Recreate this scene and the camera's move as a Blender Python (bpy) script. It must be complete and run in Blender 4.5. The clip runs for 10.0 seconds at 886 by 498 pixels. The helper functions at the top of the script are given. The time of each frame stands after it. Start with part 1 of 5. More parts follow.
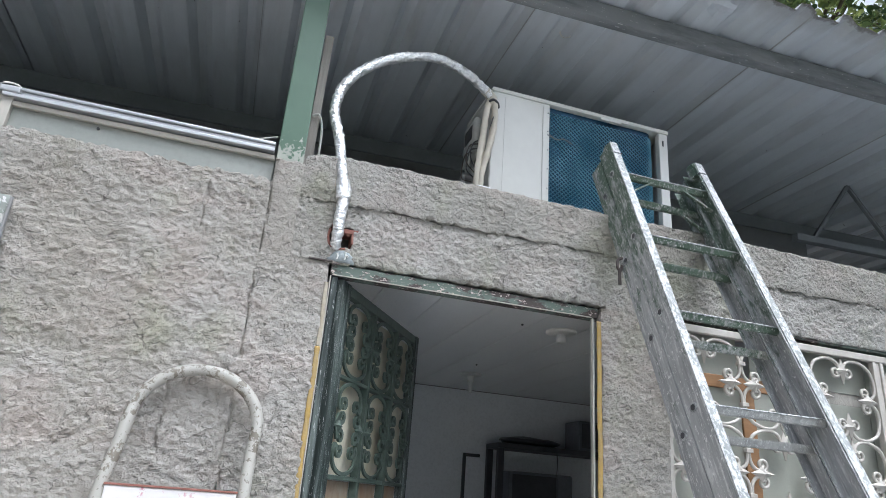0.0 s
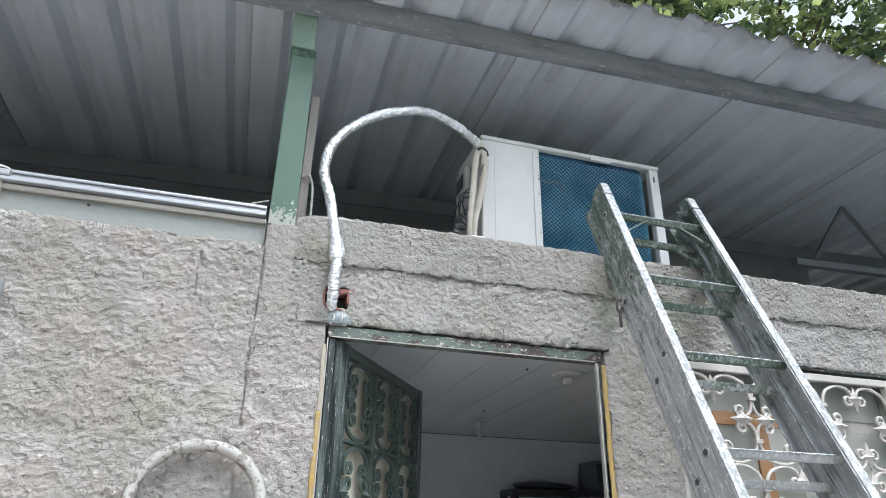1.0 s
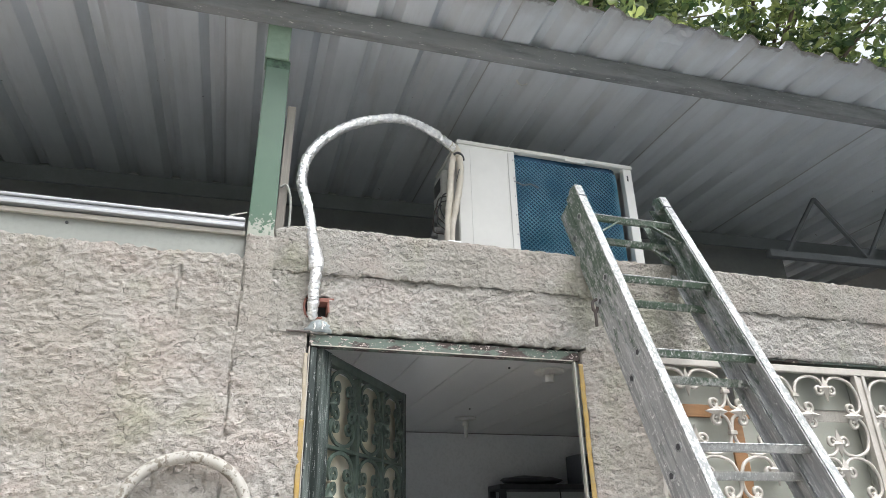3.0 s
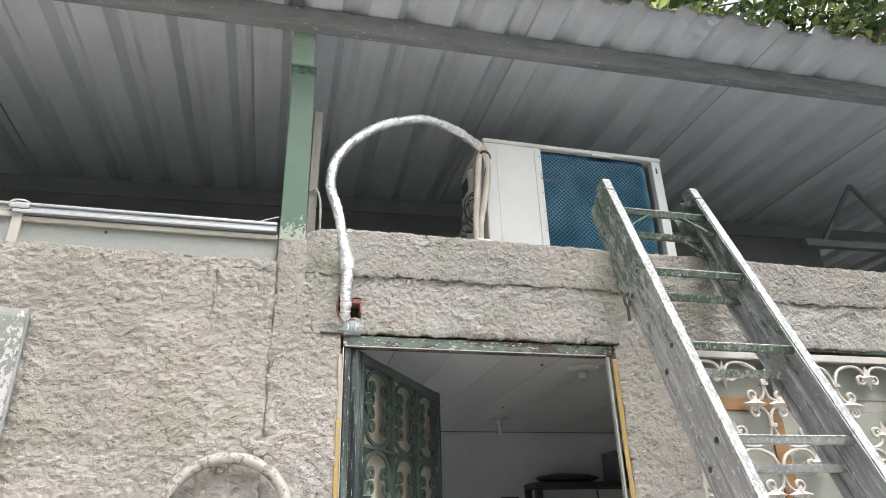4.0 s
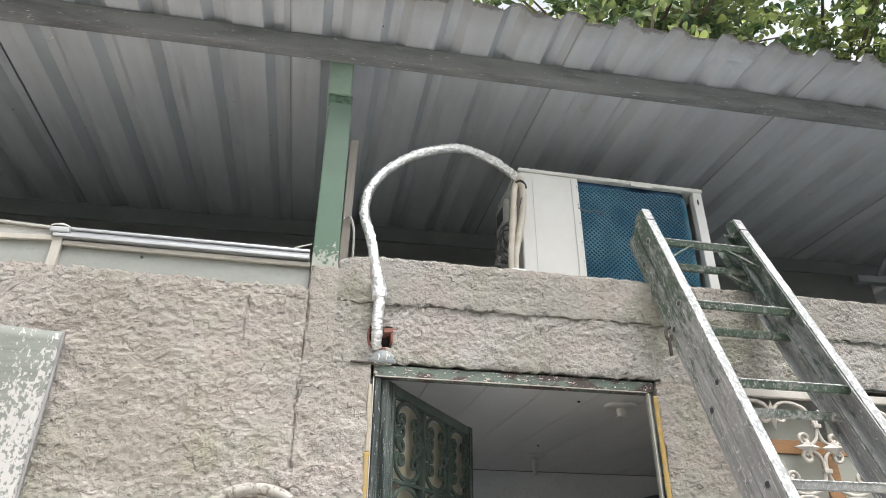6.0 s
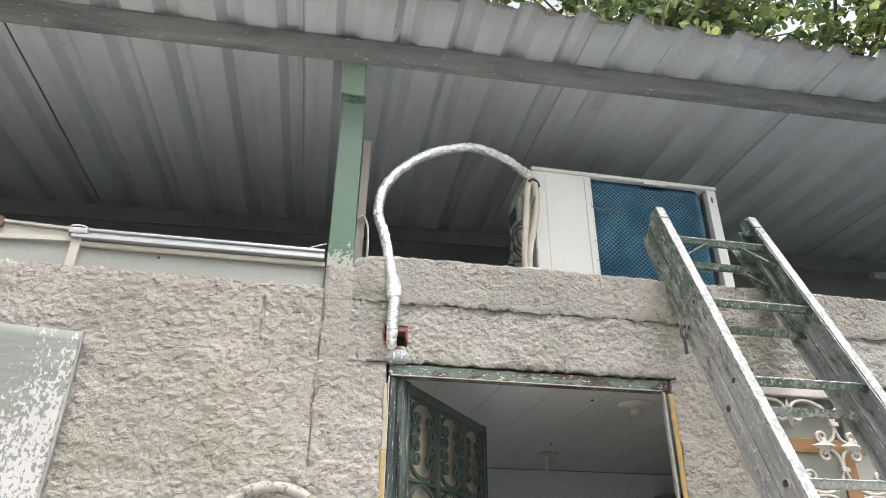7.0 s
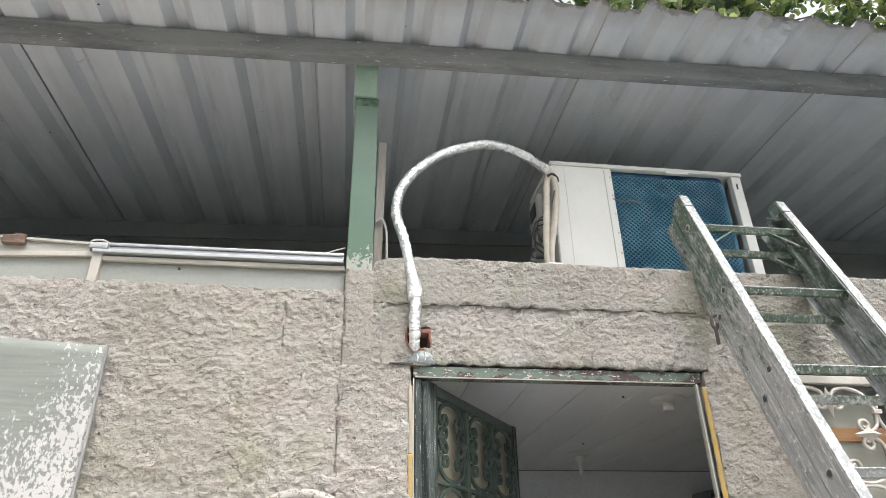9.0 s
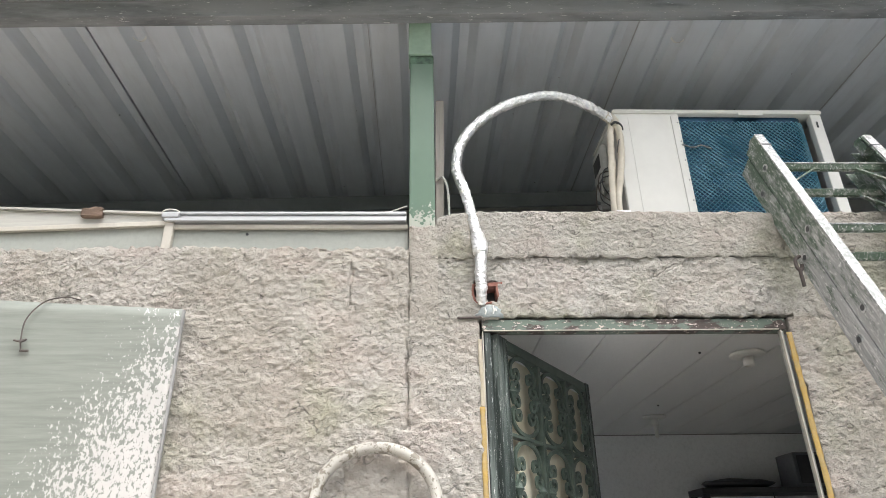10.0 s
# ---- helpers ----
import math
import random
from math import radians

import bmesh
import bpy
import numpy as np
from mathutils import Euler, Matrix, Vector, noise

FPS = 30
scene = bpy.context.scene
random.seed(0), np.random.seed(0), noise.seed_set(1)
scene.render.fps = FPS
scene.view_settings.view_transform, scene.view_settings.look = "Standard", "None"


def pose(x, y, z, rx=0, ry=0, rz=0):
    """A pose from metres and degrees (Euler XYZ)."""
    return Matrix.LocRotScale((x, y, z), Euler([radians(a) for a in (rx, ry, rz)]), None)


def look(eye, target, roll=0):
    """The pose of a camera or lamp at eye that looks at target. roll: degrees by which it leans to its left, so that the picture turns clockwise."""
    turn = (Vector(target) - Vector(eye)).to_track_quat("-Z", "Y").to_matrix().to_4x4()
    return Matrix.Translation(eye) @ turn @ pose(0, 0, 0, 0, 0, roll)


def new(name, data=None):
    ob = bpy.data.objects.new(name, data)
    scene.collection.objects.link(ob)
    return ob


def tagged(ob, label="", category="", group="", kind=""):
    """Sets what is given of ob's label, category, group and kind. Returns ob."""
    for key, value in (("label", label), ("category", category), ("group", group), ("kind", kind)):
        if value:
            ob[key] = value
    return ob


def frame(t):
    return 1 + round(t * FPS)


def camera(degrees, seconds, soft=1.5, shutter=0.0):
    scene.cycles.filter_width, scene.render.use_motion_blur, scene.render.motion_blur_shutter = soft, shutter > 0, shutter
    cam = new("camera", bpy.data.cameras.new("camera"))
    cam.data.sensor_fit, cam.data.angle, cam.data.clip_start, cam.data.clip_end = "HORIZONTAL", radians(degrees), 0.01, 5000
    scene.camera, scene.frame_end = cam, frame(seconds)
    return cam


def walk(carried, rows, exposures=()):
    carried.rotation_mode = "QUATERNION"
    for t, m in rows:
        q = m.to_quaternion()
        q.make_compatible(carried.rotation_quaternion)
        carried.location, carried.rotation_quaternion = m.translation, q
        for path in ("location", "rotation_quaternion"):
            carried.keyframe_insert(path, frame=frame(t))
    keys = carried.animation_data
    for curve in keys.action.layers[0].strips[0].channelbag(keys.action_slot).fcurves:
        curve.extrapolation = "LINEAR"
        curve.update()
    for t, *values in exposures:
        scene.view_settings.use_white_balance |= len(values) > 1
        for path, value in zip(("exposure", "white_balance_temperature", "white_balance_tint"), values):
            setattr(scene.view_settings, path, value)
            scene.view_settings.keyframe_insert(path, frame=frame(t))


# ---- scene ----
cam = camera(68.6, 10.0, soft=0.5)
PATH = [
    (0, (0.034, 0.011, 1.549), (0.562, 1.804, 2.262), 4.5),
    (0.5, (0.025, 0.019, 1.561), (0.505, 1.808, 2.315), 3.4),
    (1, (0.046, 0.004, 1.593), (0.553, 1.755, 2.417), 1.0),
    (1.5, (0.08, -0.008, 1.591), (0.623, 1.756, 2.36), -1.2),
    (2, (0.079, -0.02, 1.599), (0.628, 1.734, 2.386), -0.1),
    (2.2, (0.059, -0.018, 1.61), (0.611, 1.732, 2.407), -0.4),
    (3.3, (0.056, -0.055, 1.601), (0.595, 1.689, 2.418), -1.6),
    (3.5, (0.055, -0.056, 1.598), (0.569, 1.692, 2.42), -1.6),
    (4, (0.05, -0.051, 1.598), (0.518, 1.714, 2.413), -1.8),
    (4.5, (0.058, -0.033, 1.596), (0.443, 1.733, 2.453), -0.8),
    (5, (0.056, -0.021, 1.594), (0.373, 1.739, 2.488), 0.8),
    (5.5, (0.074, -0.012, 1.597), (0.426, 1.728, 2.518), 0.3),
    (6.8, (0.047, -0.011, 1.596), (0.392, 1.741, 2.496), 0.6),
    (7, (0.05, -0.013, 1.596), (0.374, 1.738, 2.506), 0.5),
    (7.5, (0.056, -0.015, 1.595), (0.363, 1.738, 2.507), 0.2),
    (8, (0.063, -0.011, 1.598), (0.346, 1.749, 2.504), 0.1),
    (8.5, (0.055, 0.019, 1.601), (0.242, 1.801, 2.488), 0.5),
    (9, (0.066, 0.017, 1.593), (0.318, 1.773, 2.517), -1.0),
    (9.5, (0.069, 0.013, 1.589), (0.42, 1.764, 2.488), -0.0),
    (10, (0.062, 0.074, 1.544), (0.129, 1.875, 2.411), -1.0),
]
walk(cam, [(t, look(eye, target, roll)) for t, eye, target, roll in PATH],
     [(0.0, -0.15, 5650.0, 9.0), (0.5, -0.03, 5650.0, 9.0), (1.0, 0.07, 5650.0, 9.0), (2.2, 0.12, 5800.0, 9.0), (3.3, 0.16, 6200.0, 10.0), (4.5, 0.18, 6250.0, 10.0), (5.6, 0.12, 6300.0, 10.0), (7.5, 0.18, 6300.0, 10.0), (9.5, 0.22, 6300.0, 10.0), (10.0, 0.25, 6350.0, 10.0)])

# ---- world and light ----
SKY_STRENGTH, SUN_STRENGTH = 0.15, 2.0
world = bpy.data.worlds.new("overcast_sky")
scene.world = world
world.use_nodes = True
wn = world.node_tree
sky = wn.nodes.new("ShaderNodeTexSky")
sky.sky_type = "NISHITA"
sky.sun_disc = False
sky.sun_elevation, sky.sun_rotation = radians(65), radians(154)
sky.air_density, sky.dust_density, sky.ozone_density = 1.6, 9.0, 0.6
cloud = wn.nodes.new("ShaderNodeHueSaturation")
cloud.inputs["Saturation"].default_value = 0.22
cloud.inputs["Value"].default_value = 1.7
wn.links.new(sky.outputs["Color"], cloud.inputs["Color"])
wn.links.new(cloud.outputs["Color"], wn.nodes["Background"].inputs["Color"])
wn.nodes["Background"].inputs["Strength"].default_value = SKY_STRENGTH
sun_data = bpy.data.lights.new("sun", "SUN")
sun_data.energy, sun_data.angle, sun_data.color = SUN_STRENGTH, radians(38), (1.0, 0.985, 0.96)
sun = new("sun", sun_data)
sun.matrix_world = look((1.6, -3.3, 8.0), (0, 0, 0))

# Area fill lamp in an added, unseen side opening, to brighten the room.
fill_data = bpy.data.lights.new("room_fill", "AREA")
fill_data.energy, fill_data.shape, fill_data.size, fill_data.size_y, fill_data.color = 1.8, "RECTANGLE", 2.0, 1.3, (0.80, 0.90, 1.0)
new("room_fill", fill_data).matrix_world = look((-1.22, 3.35, 1.48), (2.0, 3.35, 1.48))

# ---- materials ----
def shader(name, rough=0.8, metal=0.0):
    m = bpy.data.materials.new(name)
    m.use_nodes = True
    nt = m.node_tree
    b = nt.nodes["Principled BSDF"]
    b.inputs["Roughness"].default_value, b.inputs["Metallic"].default_value = rough, metal
    return m, nt, b


def coords(nt, stretch=(1, 1, 1)):
    tc, mp = nt.nodes.new("ShaderNodeTexCoord"), nt.nodes.new("ShaderNodeMapping")
    mp.inputs["Scale"].default_value = stretch
    nt.links.new(tc.outputs["Object"], mp.inputs["Vector"])
    return mp.outputs["Vector"]


def noise_tex(nt, vec, scale, detail=5.0, rough=0.6):
    n = nt.nodes.new("ShaderNodeTexNoise")
    n.inputs["Scale"].default_value, n.inputs["Detail"].default_value, n.inputs["Roughness"].default_value = scale, detail, rough
    nt.links.new(vec, n.inputs["Vector"])
    return n.outputs["Fac"]


def ramp(nt, fac, lo, hi):
    r = nt.nodes.new("ShaderNodeMapRange")
    r.inputs["From Min"].default_value, r.inputs["From Max"].default_value = lo, hi
    nt.links.new(fac, r.inputs["Value"])
    return r.outputs["Result"]


def mix(nt, fac, a, b):
    m = nt.nodes.new("ShaderNodeMix")
    m.data_type = "RGBA"
    if isinstance(fac, float):
        m.inputs[0].default_value = fac
    else:
        nt.links.new(fac, m.inputs[0])
    for socket, v in ((m.inputs[6], a), (m.inputs[7], b)):
        if isinstance(v, tuple):
            socket.default_value = (*v, 1)
        else:
            nt.links.new(v, socket)
    return m.outputs[2]


def times_fac(nt, a, b):
    m = nt.nodes.new("ShaderNodeMath")
    m.operation = "MULTIPLY"
    nt.links.new(a, m.inputs[0])
    if isinstance(b, float):
        m.inputs[1].default_value = b
    else:
        nt.links.new(b, m.inputs[1])
    return m.outputs[0]


def bump(nt, b, height, strength, distance=0.01, after=None, sunk=False):
    n = nt.nodes.new("ShaderNodeBump")
    n.inputs["Strength"].default_value, n.inputs["Distance"].default_value = strength, distance
    n.invert = sunk
    nt.links.new(height, n.inputs["Height"])
    if after:
        nt.links.new(after, n.inputs["Normal"])
    nt.links.new(n.outputs["Normal"], b.inputs["Normal"])
    return n.outputs["Normal"]


def plain(name, c1, c2, scale=6.0, rough=0.7, metal=0.0, bumps=0.15, fine=60.0, stretch=(1, 1, 1), grain=0.5):
    """A surface of two close colours in large patches, with fine grain and relief."""
    m, nt, b = shader(name, rough, metal)
    v = coords(nt, stretch)
    big, small = noise_tex(nt, v, scale), noise_tex(nt, v, fine, 3.0)
    dark = tuple(c * 0.75 for c in c1)
    col = mix(nt, ramp(nt, big, 0.35, 0.65), c1, c2)
    col = mix(nt, times_fac(nt, ramp(nt, small, 0.45, 0.75), float(grain)), col, dark)
    nt.links.new(col, b.inputs["Base Color"])
    if bumps:
        bump(nt, b, small, bumps, 0.004)
    return m


def flaked(name, paint, under, scale=22.0, cover=0.5, edge=0.03, rough_paint=0.5, rough_under=0.45, metal_under=0.0, fleck=None, stretch=(1, 1, 1), fade=None, fleck_at=0.66, brush=None, patch=0.6):
    """Old paint that has come off in flakes. cover: how much paint is left. fade: (axis, from, to), along which more has gone."""
    m, nt, b = shader(name, rough_paint)
    v = coords(nt, stretch)
    n1, n2 = noise_tex(nt, v, scale, 8.0, 0.65), noise_tex(nt, v, scale * 0.2, 3.0)
    add = nt.nodes.new("ShaderNodeMath")
    add.operation = "MULTIPLY_ADD"
    nt.links.new(n2, add.inputs[0])
    add.inputs[1].default_value = patch
    nt.links.new(n1, add.inputs[2])
    value = add.outputs[0]
    if fade:
        tc, sep = nt.nodes.new("ShaderNodeTexCoord"), nt.nodes.new("ShaderNodeSeparateXYZ")
        nt.links.new(tc.outputs["Object"], sep.inputs[0])
        shift = nt.nodes.new("ShaderNodeMath")
        shift.operation = "ADD"
        nt.links.new(value, shift.inputs[0])
        r = nt.nodes.new("ShaderNodeMapRange")
        r.inputs["From Min"].default_value, r.inputs["From Max"].default_value = fade[1], fade[2]
        r.inputs["To Min"].default_value, r.inputs["To Max"].default_value = fade[3] if len(fade) > 3 else -0.3, 0.0
        if isinstance(fade[0], tuple):
            dot = nt.nodes.new("ShaderNodeVectorMath")
            dot.operation = "DOT_PRODUCT"
            nt.links.new(tc.outputs["Object"], dot.inputs[0])
            dot.inputs[1].default_value = fade[0]
            nt.links.new(dot.outputs["Value"], r.inputs["Value"])
        else:
            nt.links.new(sep.outputs[fade[0]], r.inputs["Value"])
        nt.links.new(r.outputs["Result"], shift.inputs[1])
        value = shift.outputs[0]
    t = 0.78 + 0.5 * patch - 0.56 * cover
    mask = ramp(nt, value, t - edge, t + edge)
    tone = noise_tex(nt, v, 9.0)
    pc = mix(nt, tone, paint, tuple(c * 0.72 for c in paint))
    rub = noise_tex(nt, coords(nt, brush), 7.0, 6.0, 0.7) if brush else tone
    uc = mix(nt, ramp(nt, rub, 0.3, 0.7), under, tuple(c * 0.7 for c in under))
    col = mix(nt, mask, uc, pc)
    if fleck:
        spots = ramp(nt, noise_tex(nt, v, 75.0, 4.0, 0.7), fleck_at, fleck_at + 0.04)
        col = mix(nt, spots, col, fleck)
    nt.links.new(col, b.inputs["Base Color"])
    if metal_under:
        inv = nt.nodes.new("ShaderNodeMath")
        inv.operation = "SUBTRACT"
        inv.inputs[0].default_value = 1.0
        nt.links.new(mask, inv.inputs[1])
        nt.links.new(times_fac(nt, inv.outputs[0], float(metal_under)), b.inputs["Metallic"])
    bump(nt, b, mask, 0.35, 0.002)
    return m


def scratched(name, base, light, paint, paint_low, paint_high):
    """Worn aluminium with lengthwise scratches and old paint that thickens towards the top."""
    m, nt, b = shader(name, 0.55)
    tc, turn, squash = nt.nodes.new("ShaderNodeTexCoord"), nt.nodes.new("ShaderNodeMapping"), nt.nodes.new("ShaderNodeMapping")
    turn.inputs["Rotation"].default_value = (math.atan(0.43), 0, 0)
    squash.inputs["Scale"].default_value = (1.0, 1.0, 0.10)
    nt.links.new(tc.outputs["Object"], turn.inputs["Vector"])
    nt.links.new(turn.outputs["Vector"], squash.inputs["Vector"])
    streak, v = squash.outputs["Vector"], tc.outputs["Object"]
    drag = nt.nodes.new("ShaderNodeMapping")
    drag.inputs["Scale"].default_value = (1.0, 1.0, 0.4)
    nt.links.new(turn.outputs["Vector"], drag.inputs["Vector"])
    s1, s2, n1, n2 = noise_tex(nt, streak, 95.0, 5.0, 0.75), noise_tex(nt, streak, 38.0, 4.0, 0.7), noise_tex(nt, drag.outputs["Vector"], 85.0, 5.0, 0.75), noise_tex(nt, drag.outputs["Vector"], 34.0, 8.0, 0.8)
    col = mix(nt, ramp(nt, s2, 0.35, 0.65), tuple(c * 0.62 for c in base), base)
    white = ramp(nt, s1, 0.54, 0.60)
    col = mix(nt, times_fac(nt, white, 0.5), col, light)
    col = mix(nt, ramp(nt, n1, 0.62, 0.67), col, light)
    sep, r, add = nt.nodes.new("ShaderNodeSeparateXYZ"), nt.nodes.new("ShaderNodeMapRange"), nt.nodes.new("ShaderNodeMath")
    nt.links.new(v, sep.inputs[0])
    r.inputs["From Min"].default_value, r.inputs["From Max"].default_value = paint_low, paint_high
    r.inputs["To Min"].default_value, r.inputs["To Max"].default_value = -0.16, 0.10
    nt.links.new(sep.outputs[2], r.inputs["Value"])
    nt.links.new(n2, add.inputs[0])
    nt.links.new(r.outputs["Result"], add.inputs[1])
    cover = ramp(nt, add.outputs[0], 0.48, 0.60)
    col = mix(nt, times_fac(nt, cover, 0.85), col, mix(nt, s1, paint, tuple(c * 0.55 for c in paint)))
    col = mix(nt, ramp(nt, noise_tex(nt, drag.outputs["Vector"], 150.0, 4.0, 0.75), 0.60, 0.64), col, light)
    nt.links.new(col, b.inputs["Base Color"])
    b.inputs["Metallic"].default_value = 0.05
    bump(nt, b, s1, 0.3, 0.003)
    return m


def cement(name, c1, c2, pits=0.20, stain=(0.2, 0.19, 0.16), crevice_shade=0.95, relief=0.9):
    """Coarse cement render with sand grain, weather stains, and short wormy crevices and pits with painted-in shade."""
    m, nt, b = shader(name, 0.95)
    v = coords(nt)
    flat = coords(nt, (1.0, 1.0, 1.2))
    big, mid, fine = noise_tex(nt, v, 2.6, 5.0), noise_tex(nt, flat, 95.0, 5.0, 0.65), noise_tex(nt, v, 300.0, 3.0, 0.7)
    lump = noise_tex(nt, flat, 46.0, 4.0, 0.6)
    col = mix(nt, ramp(nt, big, 0.40, 0.60), c1, c2)
    tint = noise_tex(nt, coords(nt, (1.0, 1.3, 0.8)), 3.1, 5.0, 0.65)
    col = mix(nt, times_fac(nt, ramp(nt, tint, 0.52, 0.68), 0.75), col, (c1[0] * 0.88, c1[1] * 0.95, c1[2] * 0.76))
    pink = noise_tex(nt, coords(nt, (0.8, 1.0, 1.4)), 4.5, 5.0, 0.65)
    col = mix(nt, times_fac(nt, ramp(nt, pink, 0.50, 0.66), 0.65), col, (c2[0] * 1.03, c2[1] * 0.94, c2[2] * 0.925))
    col = mix(nt, times_fac(nt, ramp(nt, mid, 0.56, 0.68), 0.30), col, tuple(min(1.0, c * 1.14) for c in c2))
    depth = None
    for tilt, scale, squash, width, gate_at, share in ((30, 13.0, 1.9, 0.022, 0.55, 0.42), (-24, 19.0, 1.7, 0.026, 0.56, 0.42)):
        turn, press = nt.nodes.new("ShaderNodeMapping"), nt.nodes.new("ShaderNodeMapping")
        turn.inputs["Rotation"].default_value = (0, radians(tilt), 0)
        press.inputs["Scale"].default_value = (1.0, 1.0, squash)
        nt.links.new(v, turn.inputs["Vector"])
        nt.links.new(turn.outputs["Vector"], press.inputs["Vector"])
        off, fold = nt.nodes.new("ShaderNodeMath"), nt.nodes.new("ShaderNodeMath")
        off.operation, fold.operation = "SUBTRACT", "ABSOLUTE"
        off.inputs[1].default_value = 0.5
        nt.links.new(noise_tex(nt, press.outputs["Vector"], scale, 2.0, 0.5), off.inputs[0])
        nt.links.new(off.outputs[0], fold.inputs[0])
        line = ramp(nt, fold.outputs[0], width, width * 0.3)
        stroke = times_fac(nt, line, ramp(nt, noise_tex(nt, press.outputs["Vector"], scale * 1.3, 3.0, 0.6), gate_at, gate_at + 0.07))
        # Crevice lines darkened in colour for the shade inside them.
        col = mix(nt, times_fac(nt, stroke, float(crevice_shade * share)), col, tuple(c * 0.30 for c in c1))
        if depth is None:
            depth = stroke
        else:
            both = nt.nodes.new("ShaderNodeMath")
            both.operation = "MAXIMUM"
            nt.links.new(depth, both.inputs[0])
            nt.links.new(stroke, both.inputs[1])
            depth = both.outputs[0]
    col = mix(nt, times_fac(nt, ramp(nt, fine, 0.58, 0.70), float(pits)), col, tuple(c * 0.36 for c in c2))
    runs = noise_tex(nt, coords(nt, (5.0, 5.0, 0.7)), 1.3, 6.0, 0.65)
    col = mix(nt, times_fac(nt, ramp(nt, runs, 0.55, 0.8), 0.2), col, stain)
    nt.links.new(col, b.inputs["Base Color"])
    plates = None
    for scale, tall, edges in ((24.0, 1.35, (0.41, 0.50, 0.58)), (52.0, 1.25, (0.44, 0.55))):
        base = noise_tex(nt, coords(nt, (1.0, 1.0, tall)), scale, 4.0, 0.6)
        for e in edges:
            step = times_fac(nt, ramp(nt, base, e - 0.012, e + 0.012), 0.5)
            if plates is None:
                plates = step
            else:
                both = nt.nodes.new("ShaderNodeMath")
                nt.links.new(plates, both.inputs[0])
                nt.links.new(step, both.inputs[1])
                plates = both.outputs[0]
    first = bump(nt, b, lump, 0.5, 0.012)
    first = bump(nt, b, plates, relief, 0.006, first)
    first = bump(nt, b, depth, 0.8, 0.006, first, True)
    second = bump(nt, b, mid, 0.55, 0.007, first)
    bump(nt, b, fine, 0.25, 0.003, second)
    return m


def roof_tin():
    """Galvanised sheet, chalky and streaked, with a dirty rusty eave and small dark specks."""
    m, nt, b = shader("galvanised_roof_sheet", 0.5, 0.1)
    v, along = coords(nt), coords(nt, (3.0, 0.35, 1.0))
    col = mix(nt, ramp(nt, noise_tex(nt, v, 1.6), 0.35, 0.65), (0.585, 0.61, 0.64), (0.51, 0.535, 0.565))
    col = mix(nt, times_fac(nt, ramp(nt, noise_tex(nt, along, 5.0, 5.0, 0.65), 0.50, 0.72), 0.45), col, (0.39, 0.395, 0.40))
    sep, wave = nt.nodes.new("ShaderNodeSeparateXYZ"), nt.nodes.new("ShaderNodeMath")
    nt.links.new(v, sep.inputs[0])
    wave.operation = "MULTIPLY_ADD"
    nt.links.new(noise_tex(nt, v, 28.0, 6.0, 0.7), wave.inputs[0])
    wave.inputs[1].default_value = 0.075
    nt.links.new(sep.outputs[1], wave.inputs[2])
    edge = ramp(nt, wave.outputs[0], 1.548, 1.533)
    col = mix(nt, times_fac(nt, edge, 0.85), col, (0.10, 0.085, 0.075))
    haze = ramp(nt, wave.outputs[0], 1.63, 1.53)
    col = mix(nt, times_fac(nt, haze, 0.5), col, (0.25, 0.235, 0.22))
    col = mix(nt, ramp(nt, noise_tex(nt, v, 30.0, 2.0), 0.765, 0.775), col, (0.09, 0.08, 0.075))
    nt.links.new(col, b.inputs["Base Color"])
    bump(nt, b, noise_tex(nt, v, 9.0, 3.0), 0.15, 0.01)
    return m


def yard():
    """Unseen ground zoned by colour, cool and warm along the house, dark beyond, to shape bounced light."""
    m, nt, b = shader("yard_bounce_ground", 0.9)
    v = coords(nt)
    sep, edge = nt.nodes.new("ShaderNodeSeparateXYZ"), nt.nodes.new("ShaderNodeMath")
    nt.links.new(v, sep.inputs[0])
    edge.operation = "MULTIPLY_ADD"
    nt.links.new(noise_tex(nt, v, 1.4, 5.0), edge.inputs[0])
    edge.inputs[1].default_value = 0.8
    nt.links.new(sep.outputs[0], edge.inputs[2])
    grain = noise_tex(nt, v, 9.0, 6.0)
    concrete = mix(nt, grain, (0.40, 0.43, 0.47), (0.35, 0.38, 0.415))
    warm_zone = mix(nt, grain, (0.70, 0.63, 0.55), (0.64, 0.57, 0.49))
    near_zones = mix(nt, ramp(nt, edge.outputs[0], 0.1, 0.9), warm_zone, concrete)
    dark_edge = nt.nodes.new("ShaderNodeMath")
    dark_edge.operation = "MULTIPLY_ADD"
    nt.links.new(noise_tex(nt, v, 1.1, 5.0), dark_edge.inputs[0])
    dark_edge.inputs[1].default_value = 0.9
    nt.links.new(sep.outputs[1], dark_edge.inputs[2])
    dark_zone = mix(nt, grain, (0.13, 0.13, 0.07), (0.08, 0.10, 0.05))
    nt.links.new(mix(nt, ramp(nt, dark_edge.outputs[0], -1.9, -1.4), dark_zone, near_zones), b.inputs["Base Color"])
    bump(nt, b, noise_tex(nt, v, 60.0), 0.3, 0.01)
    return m


